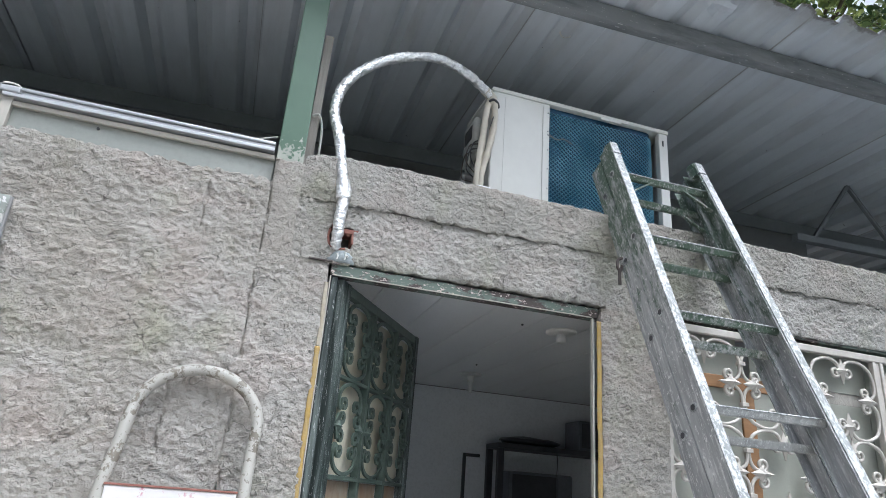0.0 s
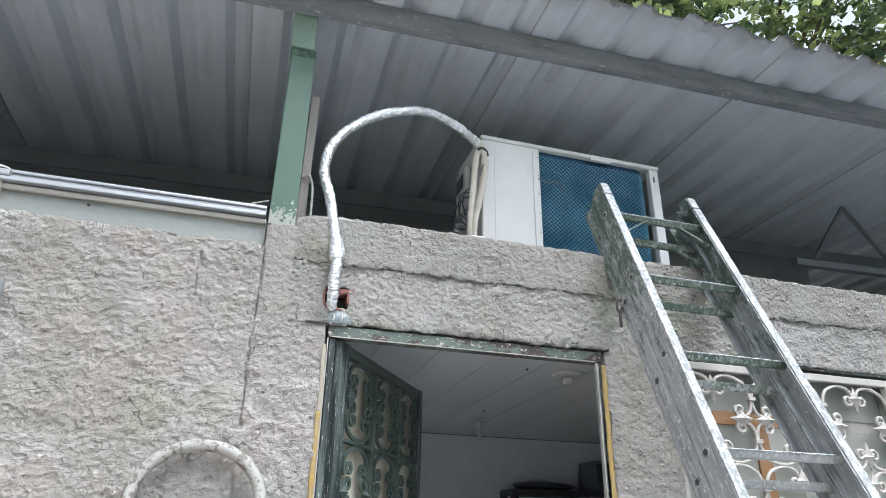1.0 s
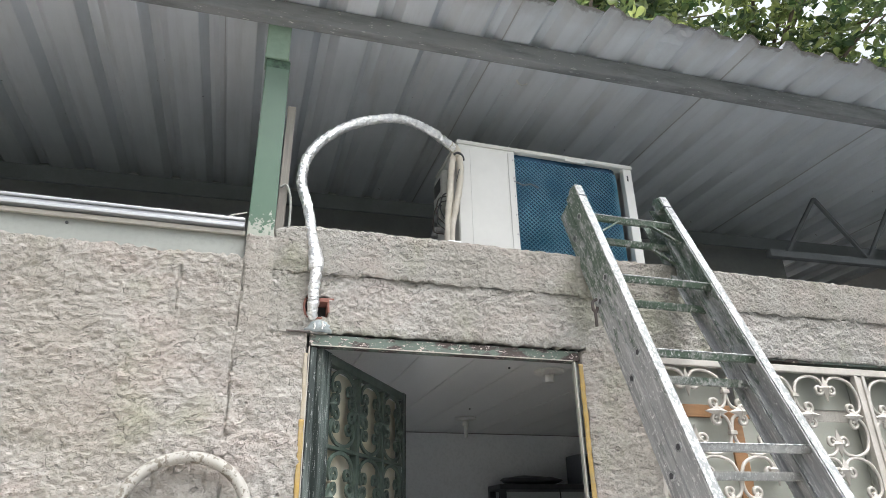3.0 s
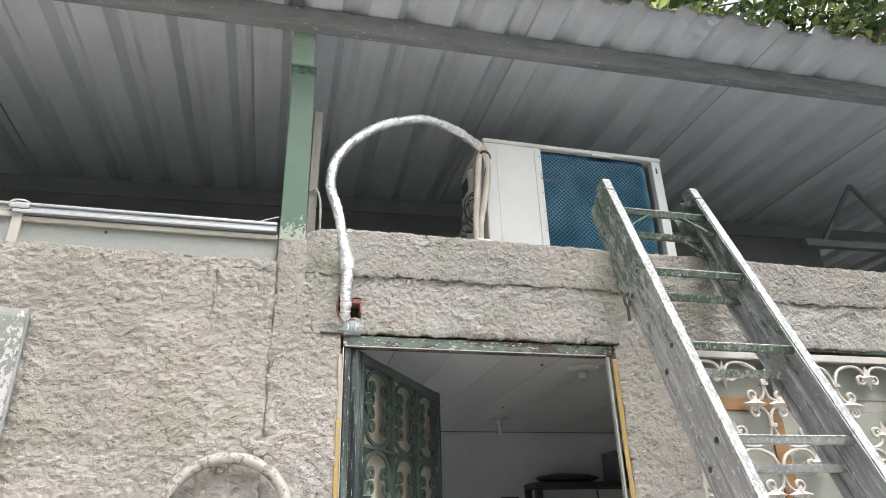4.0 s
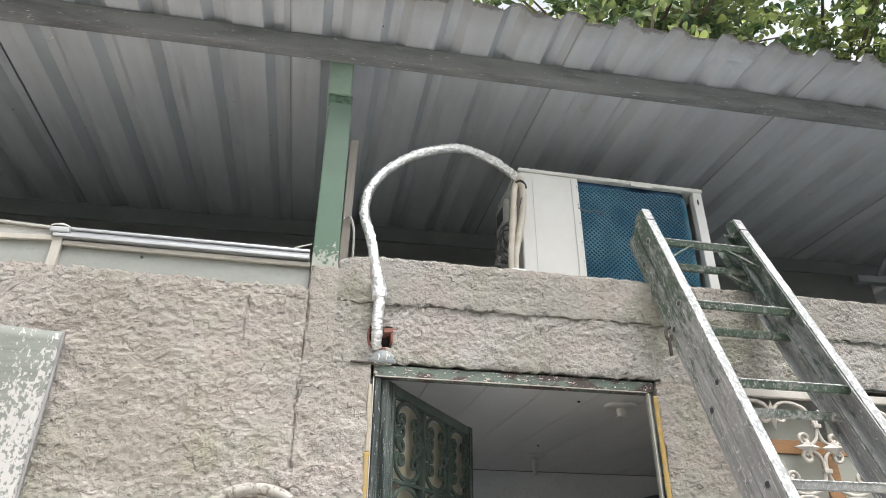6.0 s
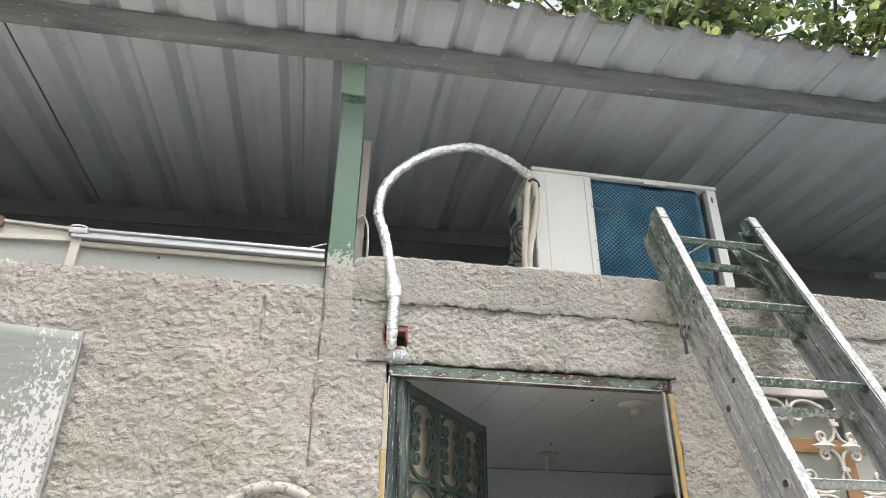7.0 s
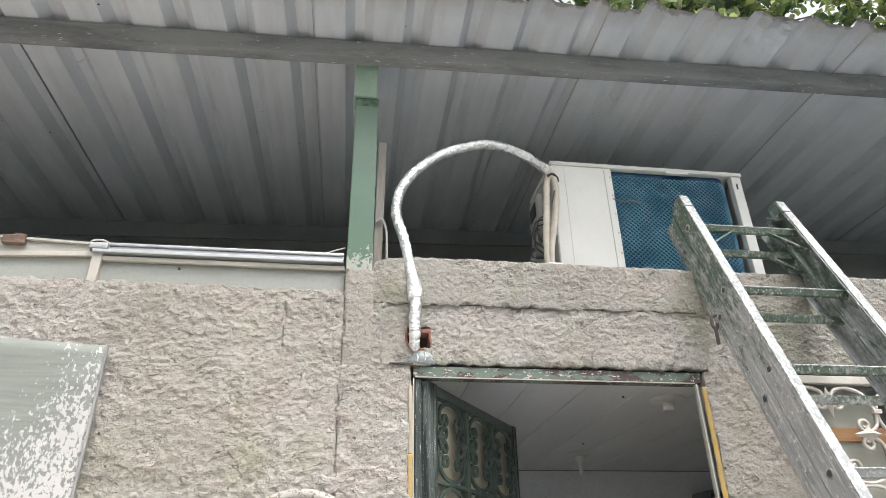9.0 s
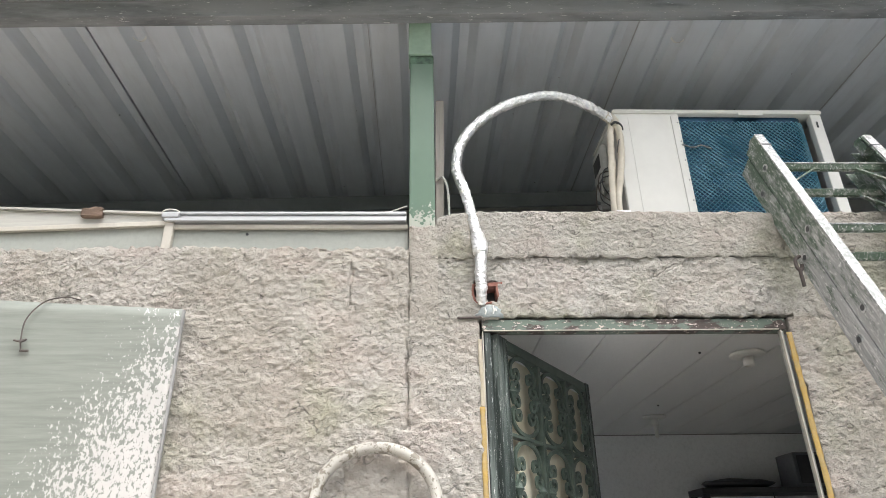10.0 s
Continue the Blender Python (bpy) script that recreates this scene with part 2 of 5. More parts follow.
M = {}
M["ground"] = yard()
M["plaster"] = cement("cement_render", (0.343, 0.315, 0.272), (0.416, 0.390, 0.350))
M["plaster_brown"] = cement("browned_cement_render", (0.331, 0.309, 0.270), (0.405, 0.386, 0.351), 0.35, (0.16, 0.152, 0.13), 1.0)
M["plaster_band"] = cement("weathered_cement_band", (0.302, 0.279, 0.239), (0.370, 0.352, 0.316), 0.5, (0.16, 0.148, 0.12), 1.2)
# Dark colour for the added light-blocking walls.
M["blocker_wall"] = plain("dark_blocker_render", (0.15, 0.165, 0.17), (0.11, 0.125, 0.13), 1.5, 0.9)
M["roof"] = roof_tin()
M["steel"] = plain("weathered_steel", (0.34, 0.335, 0.33), (0.24, 0.235, 0.23), 5.0, 0.6, 0.35, 0.2, 45.0)
M["beam"] = flaked("scuffed_beam_paint", (0.27, 0.275, 0.28), (0.15, 0.155, 0.16), 11.0, 0.64, 0.12, 0.55, 0.65, fleck=(0.62, 0.61, 0.58), stretch=(0.35, 1.6, 1.6), fleck_at=0.635)
M["green_post"] = flaked("green_enamel", (0.085, 0.155, 0.10), (0.42, 0.44, 0.37), 48.0, 0.98, 0.02, 0.4, 0.8, fade=(2, 2.42, 2.555, -0.46))
M["green_faded"] = plain("faded_green_enamel", (0.25, 0.34, 0.26), (0.19, 0.275, 0.205), 9.0, 0.5, 0.0, 0.1, 70.0)
M["green_joint"] = plain("grimy_green_enamel", (0.03, 0.06, 0.038), (0.085, 0.16, 0.10), 40.0, 0.6, 0.0, 0.2, 90.0)
M["green_dark"] = plain("dark_green_paint", (0.050, 0.072, 0.058), (0.105, 0.135, 0.11), 12.0, 0.4, 0.0, 0.2, 70.0)
M["truss"] = plain("dark_truss_paint", (0.20, 0.21, 0.22), (0.16, 0.17, 0.18), 6.0, 0.7)
M["lintel"] = flaked("chipped_green_steel", (0.12, 0.155, 0.125), (0.055, 0.038, 0.032), 18.0, 0.53, 0.04, 0.55, 0.8, fleck=(0.52, 0.44, 0.39), stretch=(1.0, 1.0, 2.0), fleck_at=0.59)
M["jamb"] = flaked("grimy_jamb_paint", (0.028, 0.038, 0.034), (0.14, 0.165, 0.15), 14.0, 0.56, 0.08, 0.5, 0.6, fleck=(0.55, 0.56, 0.54), stretch=(5.0, 5.0, 0.28), fleck_at=0.61)
M["foam"] = plain("yellow_foam", (0.43, 0.275, 0.065), (0.36, 0.27, 0.13), 14.0, 0.85, 0.0, 0.6, 90.0)
M["foam_pale"] = plain("dusty_foam", (0.42, 0.38, 0.31), (0.36, 0.31, 0.22), 12.0, 0.85, 0.0, 0.6, 90.0)
M["cream"] = plain("cream_enamel", (0.55, 0.51, 0.455), (0.42, 0.385, 0.335), 14.0, 0.5, 0.0, 0.2, 80.0)
M["white_pvc"] = plain("white_pvc", (0.34, 0.35, 0.315), (0.30, 0.31, 0.28), 2.0, 0.5, 0.0, 0.03, 60.0)
M["cream_trim"] = plain("cream_plastic_trim", (0.50, 0.47, 0.41), (0.42, 0.39, 0.34), 5.0, 0.5, 0.0, 0.05)
M["alu"] = plain("mill_aluminium", (0.50, 0.505, 0.51), (0.38, 0.385, 0.39), 6.0, 0.38, 0.45, 0.08, 40.0, (0.4, 6.0, 6.0), 0.3)
M["cover"] = plain("pale_grey_plastic", (0.52, 0.52, 0.49), (0.44, 0.44, 0.41), 8.0, 0.5)
M["dull_alu"] = plain("oxidised_aluminium", (0.43, 0.42, 0.38), (0.36, 0.35, 0.32), 5.0, 0.6, 0.15, 0.1, 40.0, (0.5, 5.0, 5.0), 0.4)
M["ac_white"] = plain("white_powder_coat", (0.735, 0.725, 0.685), (0.67, 0.66, 0.62), 5.0, 0.13, 0.0, 0.01, 25.0, (1, 1, 1), 0.08)
# Near-black for the feet and for shade inside gaps, slots and holes.
M["ac_dark"] = plain("dark_feet_and_recess_shade", (0.05, 0.05, 0.05), (0.08, 0.08, 0.08), 10.0, 0.7)
M["fin"] = plain("blue_coated_fins", (0.006, 0.034, 0.072), (0.012, 0.065, 0.125), 9.0, 0.35, 0.5, 0.2, 120.0)
M["guard"] = plain("blue_fin_ridges", (0.36, 0.60, 0.72), (0.10, 0.30, 0.42), 11.0, 0.4, 0.2, 0.1, 120.0)
M["tape"] = plain("cream_wrap_tape", (0.69, 0.64, 0.55), (0.58, 0.53, 0.44), 20.0, 0.7, 0.0, 0.3, 60.0)
M["wood"] = plain("weathered_wood", (0.46, 0.43, 0.38), (0.36, 0.33, 0.29), 9.0, 0.85, 0.0, 0.3, 60.0, (8.0, 8.0, 0.6))
M["brown_wood"] = plain("dark_rotten_wood", (0.20, 0.135, 0.10), (0.12, 0.085, 0.065), 18.0, 0.9, 0.0, 0.5, 70.0)
M["orange_wood"] = plain("varnished_wood", (0.34, 0.185, 0.085), (0.27, 0.145, 0.065), 9.0, 0.5, 0.0, 0.1, 40.0, (1.0, 6.0, 6.0))
M["brick"] = plain("red_clay", (0.28, 0.125, 0.095), (0.20, 0.085, 0.065), 30.0, 0.9, 0.0, 0.5, 80.0)
M["mortar"] = plain("blue_grey_mortar", (0.24, 0.265, 0.265), (0.34, 0.37, 0.37), 40.0, 0.9, 0.0, 0.5, 90.0)
M["black"] = plain("black_paint", (0.045, 0.046, 0.05), (0.065, 0.066, 0.07), 8.0, 0.45, 0.0, 0.1)
M["dark_grey"] = plain("dark_grey_plastic", (0.13, 0.135, 0.15), (0.17, 0.175, 0.19), 8.0, 0.5)
# Grey strip coloured as the shadow line along each sheet lap.
M["lap"] = plain("lap_shadow_line", (0.40, 0.40, 0.40), (0.33, 0.33, 0.33), 20.0, 0.8)
M["wire"] = plain("rusty_wire", (0.10, 0.08, 0.07), (0.06, 0.05, 0.045), 30.0, 0.7)
M["white_wire"] = plain("white_cable", (0.7, 0.69, 0.64), (0.6, 0.59, 0.54), 30.0, 0.5)
M["room_wall"] = plain("white_room_paint", (0.86, 0.87, 0.88), (0.80, 0.81, 0.82), 1.6, 0.7, 0.0, 0.05)
M["ceiling"] = plain("white_ceiling_panel", (0.84, 0.835, 0.82), (0.78, 0.78, 0.77), 1.2, 0.4, 0.0, 0.02, 60.0, (4.0, 0.5, 1.0))
M["porcelain"] = plain("white_porcelain", (0.75, 0.74, 0.71), (0.68, 0.67, 0.63), 8.0, 0.3, 0.0, 0.02)
M["floor"] = plain("floor_tile", (0.24, 0.22, 0.20), (0.19, 0.175, 0.16), 3.0, 0.4)
M["loft"] = plain("grey_block_wall", (0.35, 0.355, 0.35), (0.29, 0.295, 0.29), 4.0, 0.95, 0.0, 0.5, 40.0)
M["tube"] = flaked("white_tube_paint", (0.41, 0.39, 0.345), (0.19, 0.165, 0.13), 75.0, 0.62, 0.03, 0.5, 0.7, fleck=(0.16, 0.12, 0.09), fleck_at=0.64)
M["plate"] = flaked("peeling_white_paint", (0.55, 0.53, 0.51), (0.25, 0.265, 0.235), 95.0, 0.58, 0.012, 0.6, 0.5, metal_under=0.1, stretch=(1.15, 1.0, 0.75), fade=((1.0, 0.0, -0.60), -2.20, -1.74, -0.34), brush=(0.6, 1.0, 9.0), patch=0.22)
M["pink"] = flaked("speckled_panel", (0.76, 0.72, 0.70), (0.55, 0.22, 0.26), 70.0, 0.78, 0.05, 0.6, 0.7)
M["ladder_alu"] = flaked("ladder_aluminium", (0.60, 0.60, 0.59), (0.34, 0.35, 0.34), 130.0, 0.50, 0.05, 0.7, 0.5, metal_under=0.45, stretch=(1.0, 1.0, 0.5), fleck=(0.16, 0.18, 0.16), fleck_at=0.64)
M["ladder_green"] = scratched("worn_ladder_rail", (0.44, 0.44, 0.435), (0.74, 0.74, 0.72), (0.055, 0.115, 0.06), 1.55, 2.62)
M["rung_green"] = scratched("worn_ladder_rung", (0.48, 0.47, 0.44), (0.72, 0.72, 0.69), (0.045, 0.105, 0.05), 1.82, 2.06)
M["rust_panel"] = plain("rust_stained_sheet", (0.30, 0.19, 0.12), (0.34, 0.29, 0.22), 9.0, 0.6, 0.0, 0.2, 60.0, (1.0, 1.0, 0.6), 0.7)
M["bark"] = plain("tree_bark", (0.16, 0.12, 0.09), (0.10, 0.08, 0.06), 6.0, 0.95, 0.0, 0.6, 30.0)


def foil():
    m, nt, b = shader("aluminium_foil_wrap", 0.33, 0.85)
    v = coords(nt)
    n1, n2 = noise_tex(nt, v, 70.0, 3.0), noise_tex(nt, v, 18.0, 2.0)
    nt.links.new(mix(nt, ramp(nt, n1, 0.4, 0.6), (0.96, 0.955, 0.94), (0.78, 0.78, 0.78)), b.inputs["Base Color"])
    crease = noise_tex(nt, coords(nt, (1.0, 1.0, 1.3)), 120.0, 2.0, 0.5)
    first = bump(nt, b, crease, 0.9, 0.0065)
    bump(nt, b, n2, 0.6, 0.02, first)
    return m


def leaf_mat():
    m, nt, b = shader("broad_green_leaf", 0.45)
    info = nt.nodes.new("ShaderNodeNewGeometry")
    # Position noise colours the foliage as sunlit and shaded masses.
    clump_light = ramp(nt, noise_tex(nt, coords(nt), 1.5, 3.0, 0.6), 0.52, 0.68)
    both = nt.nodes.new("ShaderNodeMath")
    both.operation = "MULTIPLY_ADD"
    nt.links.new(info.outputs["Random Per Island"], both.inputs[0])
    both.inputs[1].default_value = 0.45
    nt.links.new(times_fac(nt, clump_light, 0.62), both.inputs[2])
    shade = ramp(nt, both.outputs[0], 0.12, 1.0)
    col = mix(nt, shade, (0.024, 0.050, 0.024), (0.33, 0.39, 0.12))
    nt.links.new(col, b.inputs["Base Color"])
    trans = nt.nodes.new("ShaderNodeBsdfTranslucent")
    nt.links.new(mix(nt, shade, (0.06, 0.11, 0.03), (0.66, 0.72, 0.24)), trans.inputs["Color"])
    blend = nt.nodes.new("ShaderNodeMixShader")
    blend.inputs[0].default_value = 0.38
    nt.links.new(b.outputs[0], blend.inputs[1])
    nt.links.new(trans.outputs[0], blend.inputs[2])
    nt.links.new(blend.outputs[0], nt.nodes["Material Output"].inputs["Surface"])
    return m


def frosted(name, tint, rough, trans):
    m, nt, b = shader(name, rough)
    v = coords(nt)
    nt.links.new(mix(nt, noise_tex(nt, v, 5.0), tint, tuple(c * 0.8 for c in tint)), b.inputs["Base Color"])
    b.inputs["Transmission Weight"].default_value = trans
    b.inputs["IOR"].default_value = 1.3
    bump(nt, b, noise_tex(nt, v, 90.0, 2.0), 0.2, 0.003)
    return m


M["foil"] = foil()
M["leaf"] = leaf_mat()
M["pane"] = frosted("dusty_pale_glass", (0.46, 0.465, 0.40), 0.45, 0.30)
M["gate_pane"] = plain("dirty_beige_glass", (0.76, 0.71, 0.58), (0.50, 0.43, 0.30), 7.0, 0.4, 0.0, 0.2, 60.0, (1.0, 1.0, 0.7), 0.8)


# ---- mesh helpers ----
def vnoise(x, y, seed=0):
    """Smooth value noise in -1..1 on arrays."""
    xi, yi = np.floor(x).astype(np.int64), np.floor(y).astype(np.int64)
    xf, yf = x - xi, y - yi
    u, v = xf * xf * (3 - 2 * xf), yf * yf * (3 - 2 * yf)

    def h(a, b):
        n = (a * 374761393 + b * 668265263 + seed * 974711) & 0x7FFFFFFF
        n = ((n ^ (n >> 13)) * 1274126177) & 0x7FFFFFFF
        return ((n ^ (n >> 16)) & 0xFFFF) / 32767.5 - 1.0

    return (h(xi, yi) * (1 - u) + h(xi + 1, yi) * u) * (1 - v) + (h(xi, yi + 1) * (1 - u) + h(xi + 1, yi + 1) * u) * v


def mesh_from(name, verts, faces, material, smooth=False):
    me = bpy.data.meshes.new(name)
    me.from_pydata([tuple(map(float, v)) for v in verts], [], [tuple(map(int, f)) for f in faces])
    me.materials.append(material)
    if smooth:
        me.shade_smooth()
    me.update()
    return me


def finish(name, bm, material, smooth=False):
    bmesh.ops.recalc_face_normals(bm, faces=bm.faces[:])
    me = bpy.data.meshes.new(name)
    bm.to_mesh(me)
    bm.free()
    me.materials.append(material)
    if smooth:
        me.shade_smooth()
    return me


def part(name, bm, material, parent, label="", smooth=False):
    """One mesh object under a thing or under a part."""
    me = bm if isinstance(bm, bpy.types.Mesh) else finish(name, bm, material, smooth)
    ob = new(name, me)
    if parent:
        ob.parent = parent
        ob.matrix_parent_inverse = parent.matrix_world.inverted() if parent.parent is None else Matrix.Identity(4)
    return tagged(ob, label)


def thing(name, at, label, category, group="", kind=""):
    ob = new(name)
    ob.empty_display_size = 0.05
    ob.matrix_world = Matrix.Translation(at)
    ob.location = at
    return tagged(ob, label, category, group, kind)


def box(x0, x1, y0, y1, z0, z1, bevel=0.0, bm=None):
    bm = bm or bmesh.new()
    made = bmesh.ops.create_cube(bm, size=1.0)["verts"]
    for v in made:
        v.co = Vector((x0 + (v.co.x + 0.5) * (x1 - x0), y0 + (v.co.y + 0.5) * (y1 - y0), z0 + (v.co.z + 0.5) * (z1 - z0)))
    if bevel:
        edges = list({e for v in made for e in v.link_edges})
        bmesh.ops.bevel(bm, geom=edges, offset=bevel, segments=2, affect="EDGES", profile=0.6)
    return bm


def sweep(points, radius, sides=8, flat=1.0, bm=None, up=None):
    """A bar along points: round, or flattened across its second axis. radius may be a list."""
    bm = bm or bmesh.new()
    pts = [Vector(p) for p in points]
    rings, n = [], len(pts)
    normal = None
    for i, p in enumerate(pts):
        tan = (pts[min(i + 1, n - 1)] - pts[max(i - 1, 0)]).normalized()
        if up is not None:
            normal = (Vector(up) - tan * Vector(up).dot(tan)).normalized()
        elif normal is None:
            ref = Vector((0, 0, 1)) if abs(tan.z) < 0.9 else Vector((1, 0, 0))
            normal = tan.cross(ref).normalized()
        else:
            normal = (normal - tan * normal.dot(tan)).normalized()
        side = tan.cross(normal)
        r = radius[i] if isinstance(radius, (list, tuple)) else radius
        turn = math.pi / sides if sides == 4 else 0.0
        rings.append([bm.verts.new(p + normal * math.cos(a) * r + side * math.sin(a) * r * flat) for a in (turn + 2 * math.pi * k / sides for k in range(sides))])
    for a, b in zip(rings, rings[1:]):
        for k in range(sides):
            bm.faces.new((a[k], a[(k + 1) % sides], b[(k + 1) % sides], b[k]))
    bm.faces.new(rings[0][::-1])
    bm.faces.new(rings[-1])
    return bm


def spline(points, steps=10):
    """Catmull-Rom through the points."""
    p = [Vector(q) for q in points]
    p = [2 * p[0] - p[1]] + p + [2 * p[-1] - p[-2]]
    out = []
    for i in range(1, len(p) - 2):
        for s in range(steps):
            t = s / steps
            a, b, c, d = p[i - 1], p[i], p[i + 1], p[i + 2]
            out.append(0.5 * (2 * b + (c - a) * t + (2 * a - 5 * b + 4 * c - d) * t * t + (3 * b - a - 3 * c + d) * t ** 3))
    return out + [p[-2]]


def lathe(profile, centre, bm=None, sides=24):
    """Rings of (radius, z) about an upright axis."""
    bm = bm or bmesh.new()
    rings = [[bm.verts.new((centre[0] + r * math.cos(2 * math.pi * k / sides), centre[1] + r * math.sin(2 * math.pi * k / sides), centre[2] + z)) for k in range(sides)] for r, z in profile]
    for a, b in zip(rings, rings[1:]):
        for k in range(sides):
            bm.faces.new((a[k], a[(k + 1) % sides], b[(k + 1) % sides], b[k]))
    bm.faces.new(rings[0])
    bm.faces.new(rings[-1])
    return bm


def structure(name, me, label, category):
    return tagged(new(name, me), label, category, kind="structure")


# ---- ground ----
# The ground's colour zones are invented to tint and grade light on the roof.
structure("ground", finish("ground", box(-400, 400, -400, 400, -0.3, 0.0), M["ground"]), "unseen yard ground with colour zones made up to shape bounced light", "ground")

# ---- front wall ----
WALL, BACK = 1.75, 1.90


def grid_lines(a, b, fine, coarse, lo, hi):
    inner = np.arange(max(a, lo), min(b, hi), fine) if min(b, hi) > max(a, lo) else np.array([])
    out = [np.arange(a, min(b, lo), coarse), inner, np.arange(max(a, hi), b, coarse), [b]]
    line = np.unique(np.round(np.concatenate(out), 5))
    keep = np.r_[True, np.diff(line) > fine * 0.4]
    keep[-1] = True
    return line[keep]


def rough_slab(store, x0, x1, z0, z1, y=WALL, back=BACK, amp=0.0074, seed=1, rag_low=0.0, rag_high=0.0, rag_side=0.0, lips=(0, 0, 0, 0), res=0.0045, ease=0.0, drop=0.0):
    """A slab of hand-thrown render: a relief front face with ragged edges, sides and a back. lips: how far its left, right, low and high edges fall away."""
    xs, zs = grid_lines(x0, x1, res, 0.06, -1.45, 2.7), grid_lines(z0, z1, res, 0.06, 1.38, 2.6)
    X, Z = np.meshgrid(xs, zs)
    wx, wz = X + 0.012 * vnoise(X * 20, Z * 20, 90), Z + 0.010 * vnoise(X * 20, Z * 24, 91)
    ridge = 1 - 2.2 * np.abs(vnoise(wx * 24, wz * 32, seed + 4))
    body = vnoise(wx * 12 + 3, wz * 16, seed) + 0.60 * vnoise(wx * 27, wz * 34, seed + 13) + 0.35 * vnoise(X * 62, Z * 74, seed + 14)
    plates = sum(np.clip((body - e) / 0.16, 0, 1) for e in (-0.62, -0.30, 0.02, 0.34, 0.66))
    relief = 0.15 * plates + 0.10 * np.abs(vnoise(wx * 9 + 5, wz * 17, seed + 9)) + 0.08 * ridge + 0.20 * vnoise(X * 50, Z * 64, seed + 1) + 0.34 * vnoise(X * 98, Z * 110, seed + 2) + 0.40 * vnoise(X * 4, Z * 5, seed + 3)
    Y = y - amp * relief
    low, high = np.exp(-(Z - z0) / 0.02), np.exp(-(z1 - Z) / 0.02)
    for lip, near in zip(lips, (X - x0, x1 - X, Z - z0, z1 - Z)):
        if lip:
            Y = Y + lip * np.exp(-near / 0.006)
    Y = Y + ease * np.exp(-(X - x0) / 0.07)
    for cx, za, zb, seed2 in ((-0.135, 2.18, 2.31, 3), (-0.128, 1.60, 1.78, 5), (-0.90, 2.02, 2.30, 8), (0.0262, 1.84, 2.42, 12), (0.028, 1.30, 1.80, 14)):
        wob = cx + 0.004 * vnoise(Z * 25, Z * 0, seed2) + 0.002 * vnoise(Z * 90, Z * 0, seed2 + 1)
        Y = Y + 0.010 * np.exp(-(((X - wob) / 0.0032) ** 2)) * (Z > za) * (Z < zb) * np.clip(0.75 + 0.7 * vnoise(Z * 28, Z * 0 + 2, seed2), 0, 1)
    jag = 0.35 * vnoise(X * 22, Z * 0 + 7, seed + 5) + 0.6 * vnoise(X * 60, Z * 0 + 9, seed + 6) + 0.5 * vnoise(X * 105, Z * 0 + 4, seed + 10) + 0.3 * vnoise(X * 6, Z * 0, seed + 8)
    Z2 = Z + rag_low * jag * low + rag_high * jag * high
    Z2 = Z2 - drop * np.exp(-(X - x0) / 0.03) * (Z - z0) / (z1 - z0)
    X2 = X + rag_side * vnoise(Z * 30, X * 0 + 3, seed + 7) * (np.exp(-(X - x0) / 0.01) - np.exp(-(x1 - X) / 0.01))
    base = len(store[0])
    rows, cols = X.shape
    store[0].extend(np.stack([X2, Y, Z2], -1).reshape(-1, 3).tolist())
    i = (base + np.arange(rows - 1)[:, None] * cols + np.arange(cols - 1)[None, :]).ravel()
    store[1].extend(np.stack([i, i + 1, i + cols + 1, i + cols], -1).tolist())
    rim = [base + c for c in range(cols)] + [base + r * cols + cols - 1 for r in range(1, rows)] + [base + (rows - 1) * cols + c for c in range(cols - 2, -1, -1)] + [base + r * cols for r in range(rows - 2, 0, -1)]
    start = len(store[0])
    store[0].extend([[store[0][k][0], back, store[0][k][2]] for k in rim])
    n = len(rim)
    for k in range(n):
        j = (k + 1) % n
        store[1].append((rim[j], rim[k], start + k, start + j))
    store[1].append(tuple(start + k for k in range(n)))


wall = ([], [])
rough_slab(wall, -3.2, 0.0268, 0.0, 2.354, seed=11, rag_high=0.008, lips=(0, 0, 0, 0.004))
rough_slab(wall, 0.0270, 0.2180, 0.0, 2.138, seed=11, lips=(0, 0.002, 0, 0), rag_side=0.003)
rough_slab(wall, 0.0270, 0.1095, 2.1385, 2.425, seed=11, amp=0.004, rag_high=0.006, lips=(0.003, 0, 0, 0.004))
rough_slab(wall, 1.078, 1.305, 0.0, 2.1390, y=WALL - 0.004, seed=11, back=1.775, lips=(0.004, 0.004, 0, 0), rag_side=0.003)
rough_slab(wall, 1.305, 3.1, 0.0, 0.835, y=WALL - 0.001, seed=51)
rough_slab(wall, 3.1, 4.6, 0.0, 2.138, seed=61)
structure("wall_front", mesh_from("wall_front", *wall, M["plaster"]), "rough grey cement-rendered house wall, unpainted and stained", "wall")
structure("wall_inner_pier", finish("wall_inner_pier", box(1.18, 1.304, 1.776, 1.90, 0.0, 2.157), M["room_wall"]), "white painted inner pier beside the doorway", "wall")
wall = ([], [])
HOLE = (0.207, 0.275, 2.188, 2.250)
rough_slab(wall, 0.1100, HOLE[0], 2.1385, 2.318, seed=11)
rough_slab(wall, HOLE[0], HOLE[1], 2.1385, HOLE[2], seed=11, rag_high=0.004)
rough_slab(wall, HOLE[0], HOLE[1], HOLE[3], 2.318, seed=11, rag_low=0.004)
rough_slab(wall, HOLE[1], 1.0905, 2.1460, 2.318, y=WALL - 0.006, seed=11, rag_low=0.0055, lips=(0, 0, 0.004, 0), ease=0.006)
rough_slab(wall, 1.0910, 1.3055, 2.1392, 2.318, y=WALL - 0.004, seed=11, ease=-0.002)
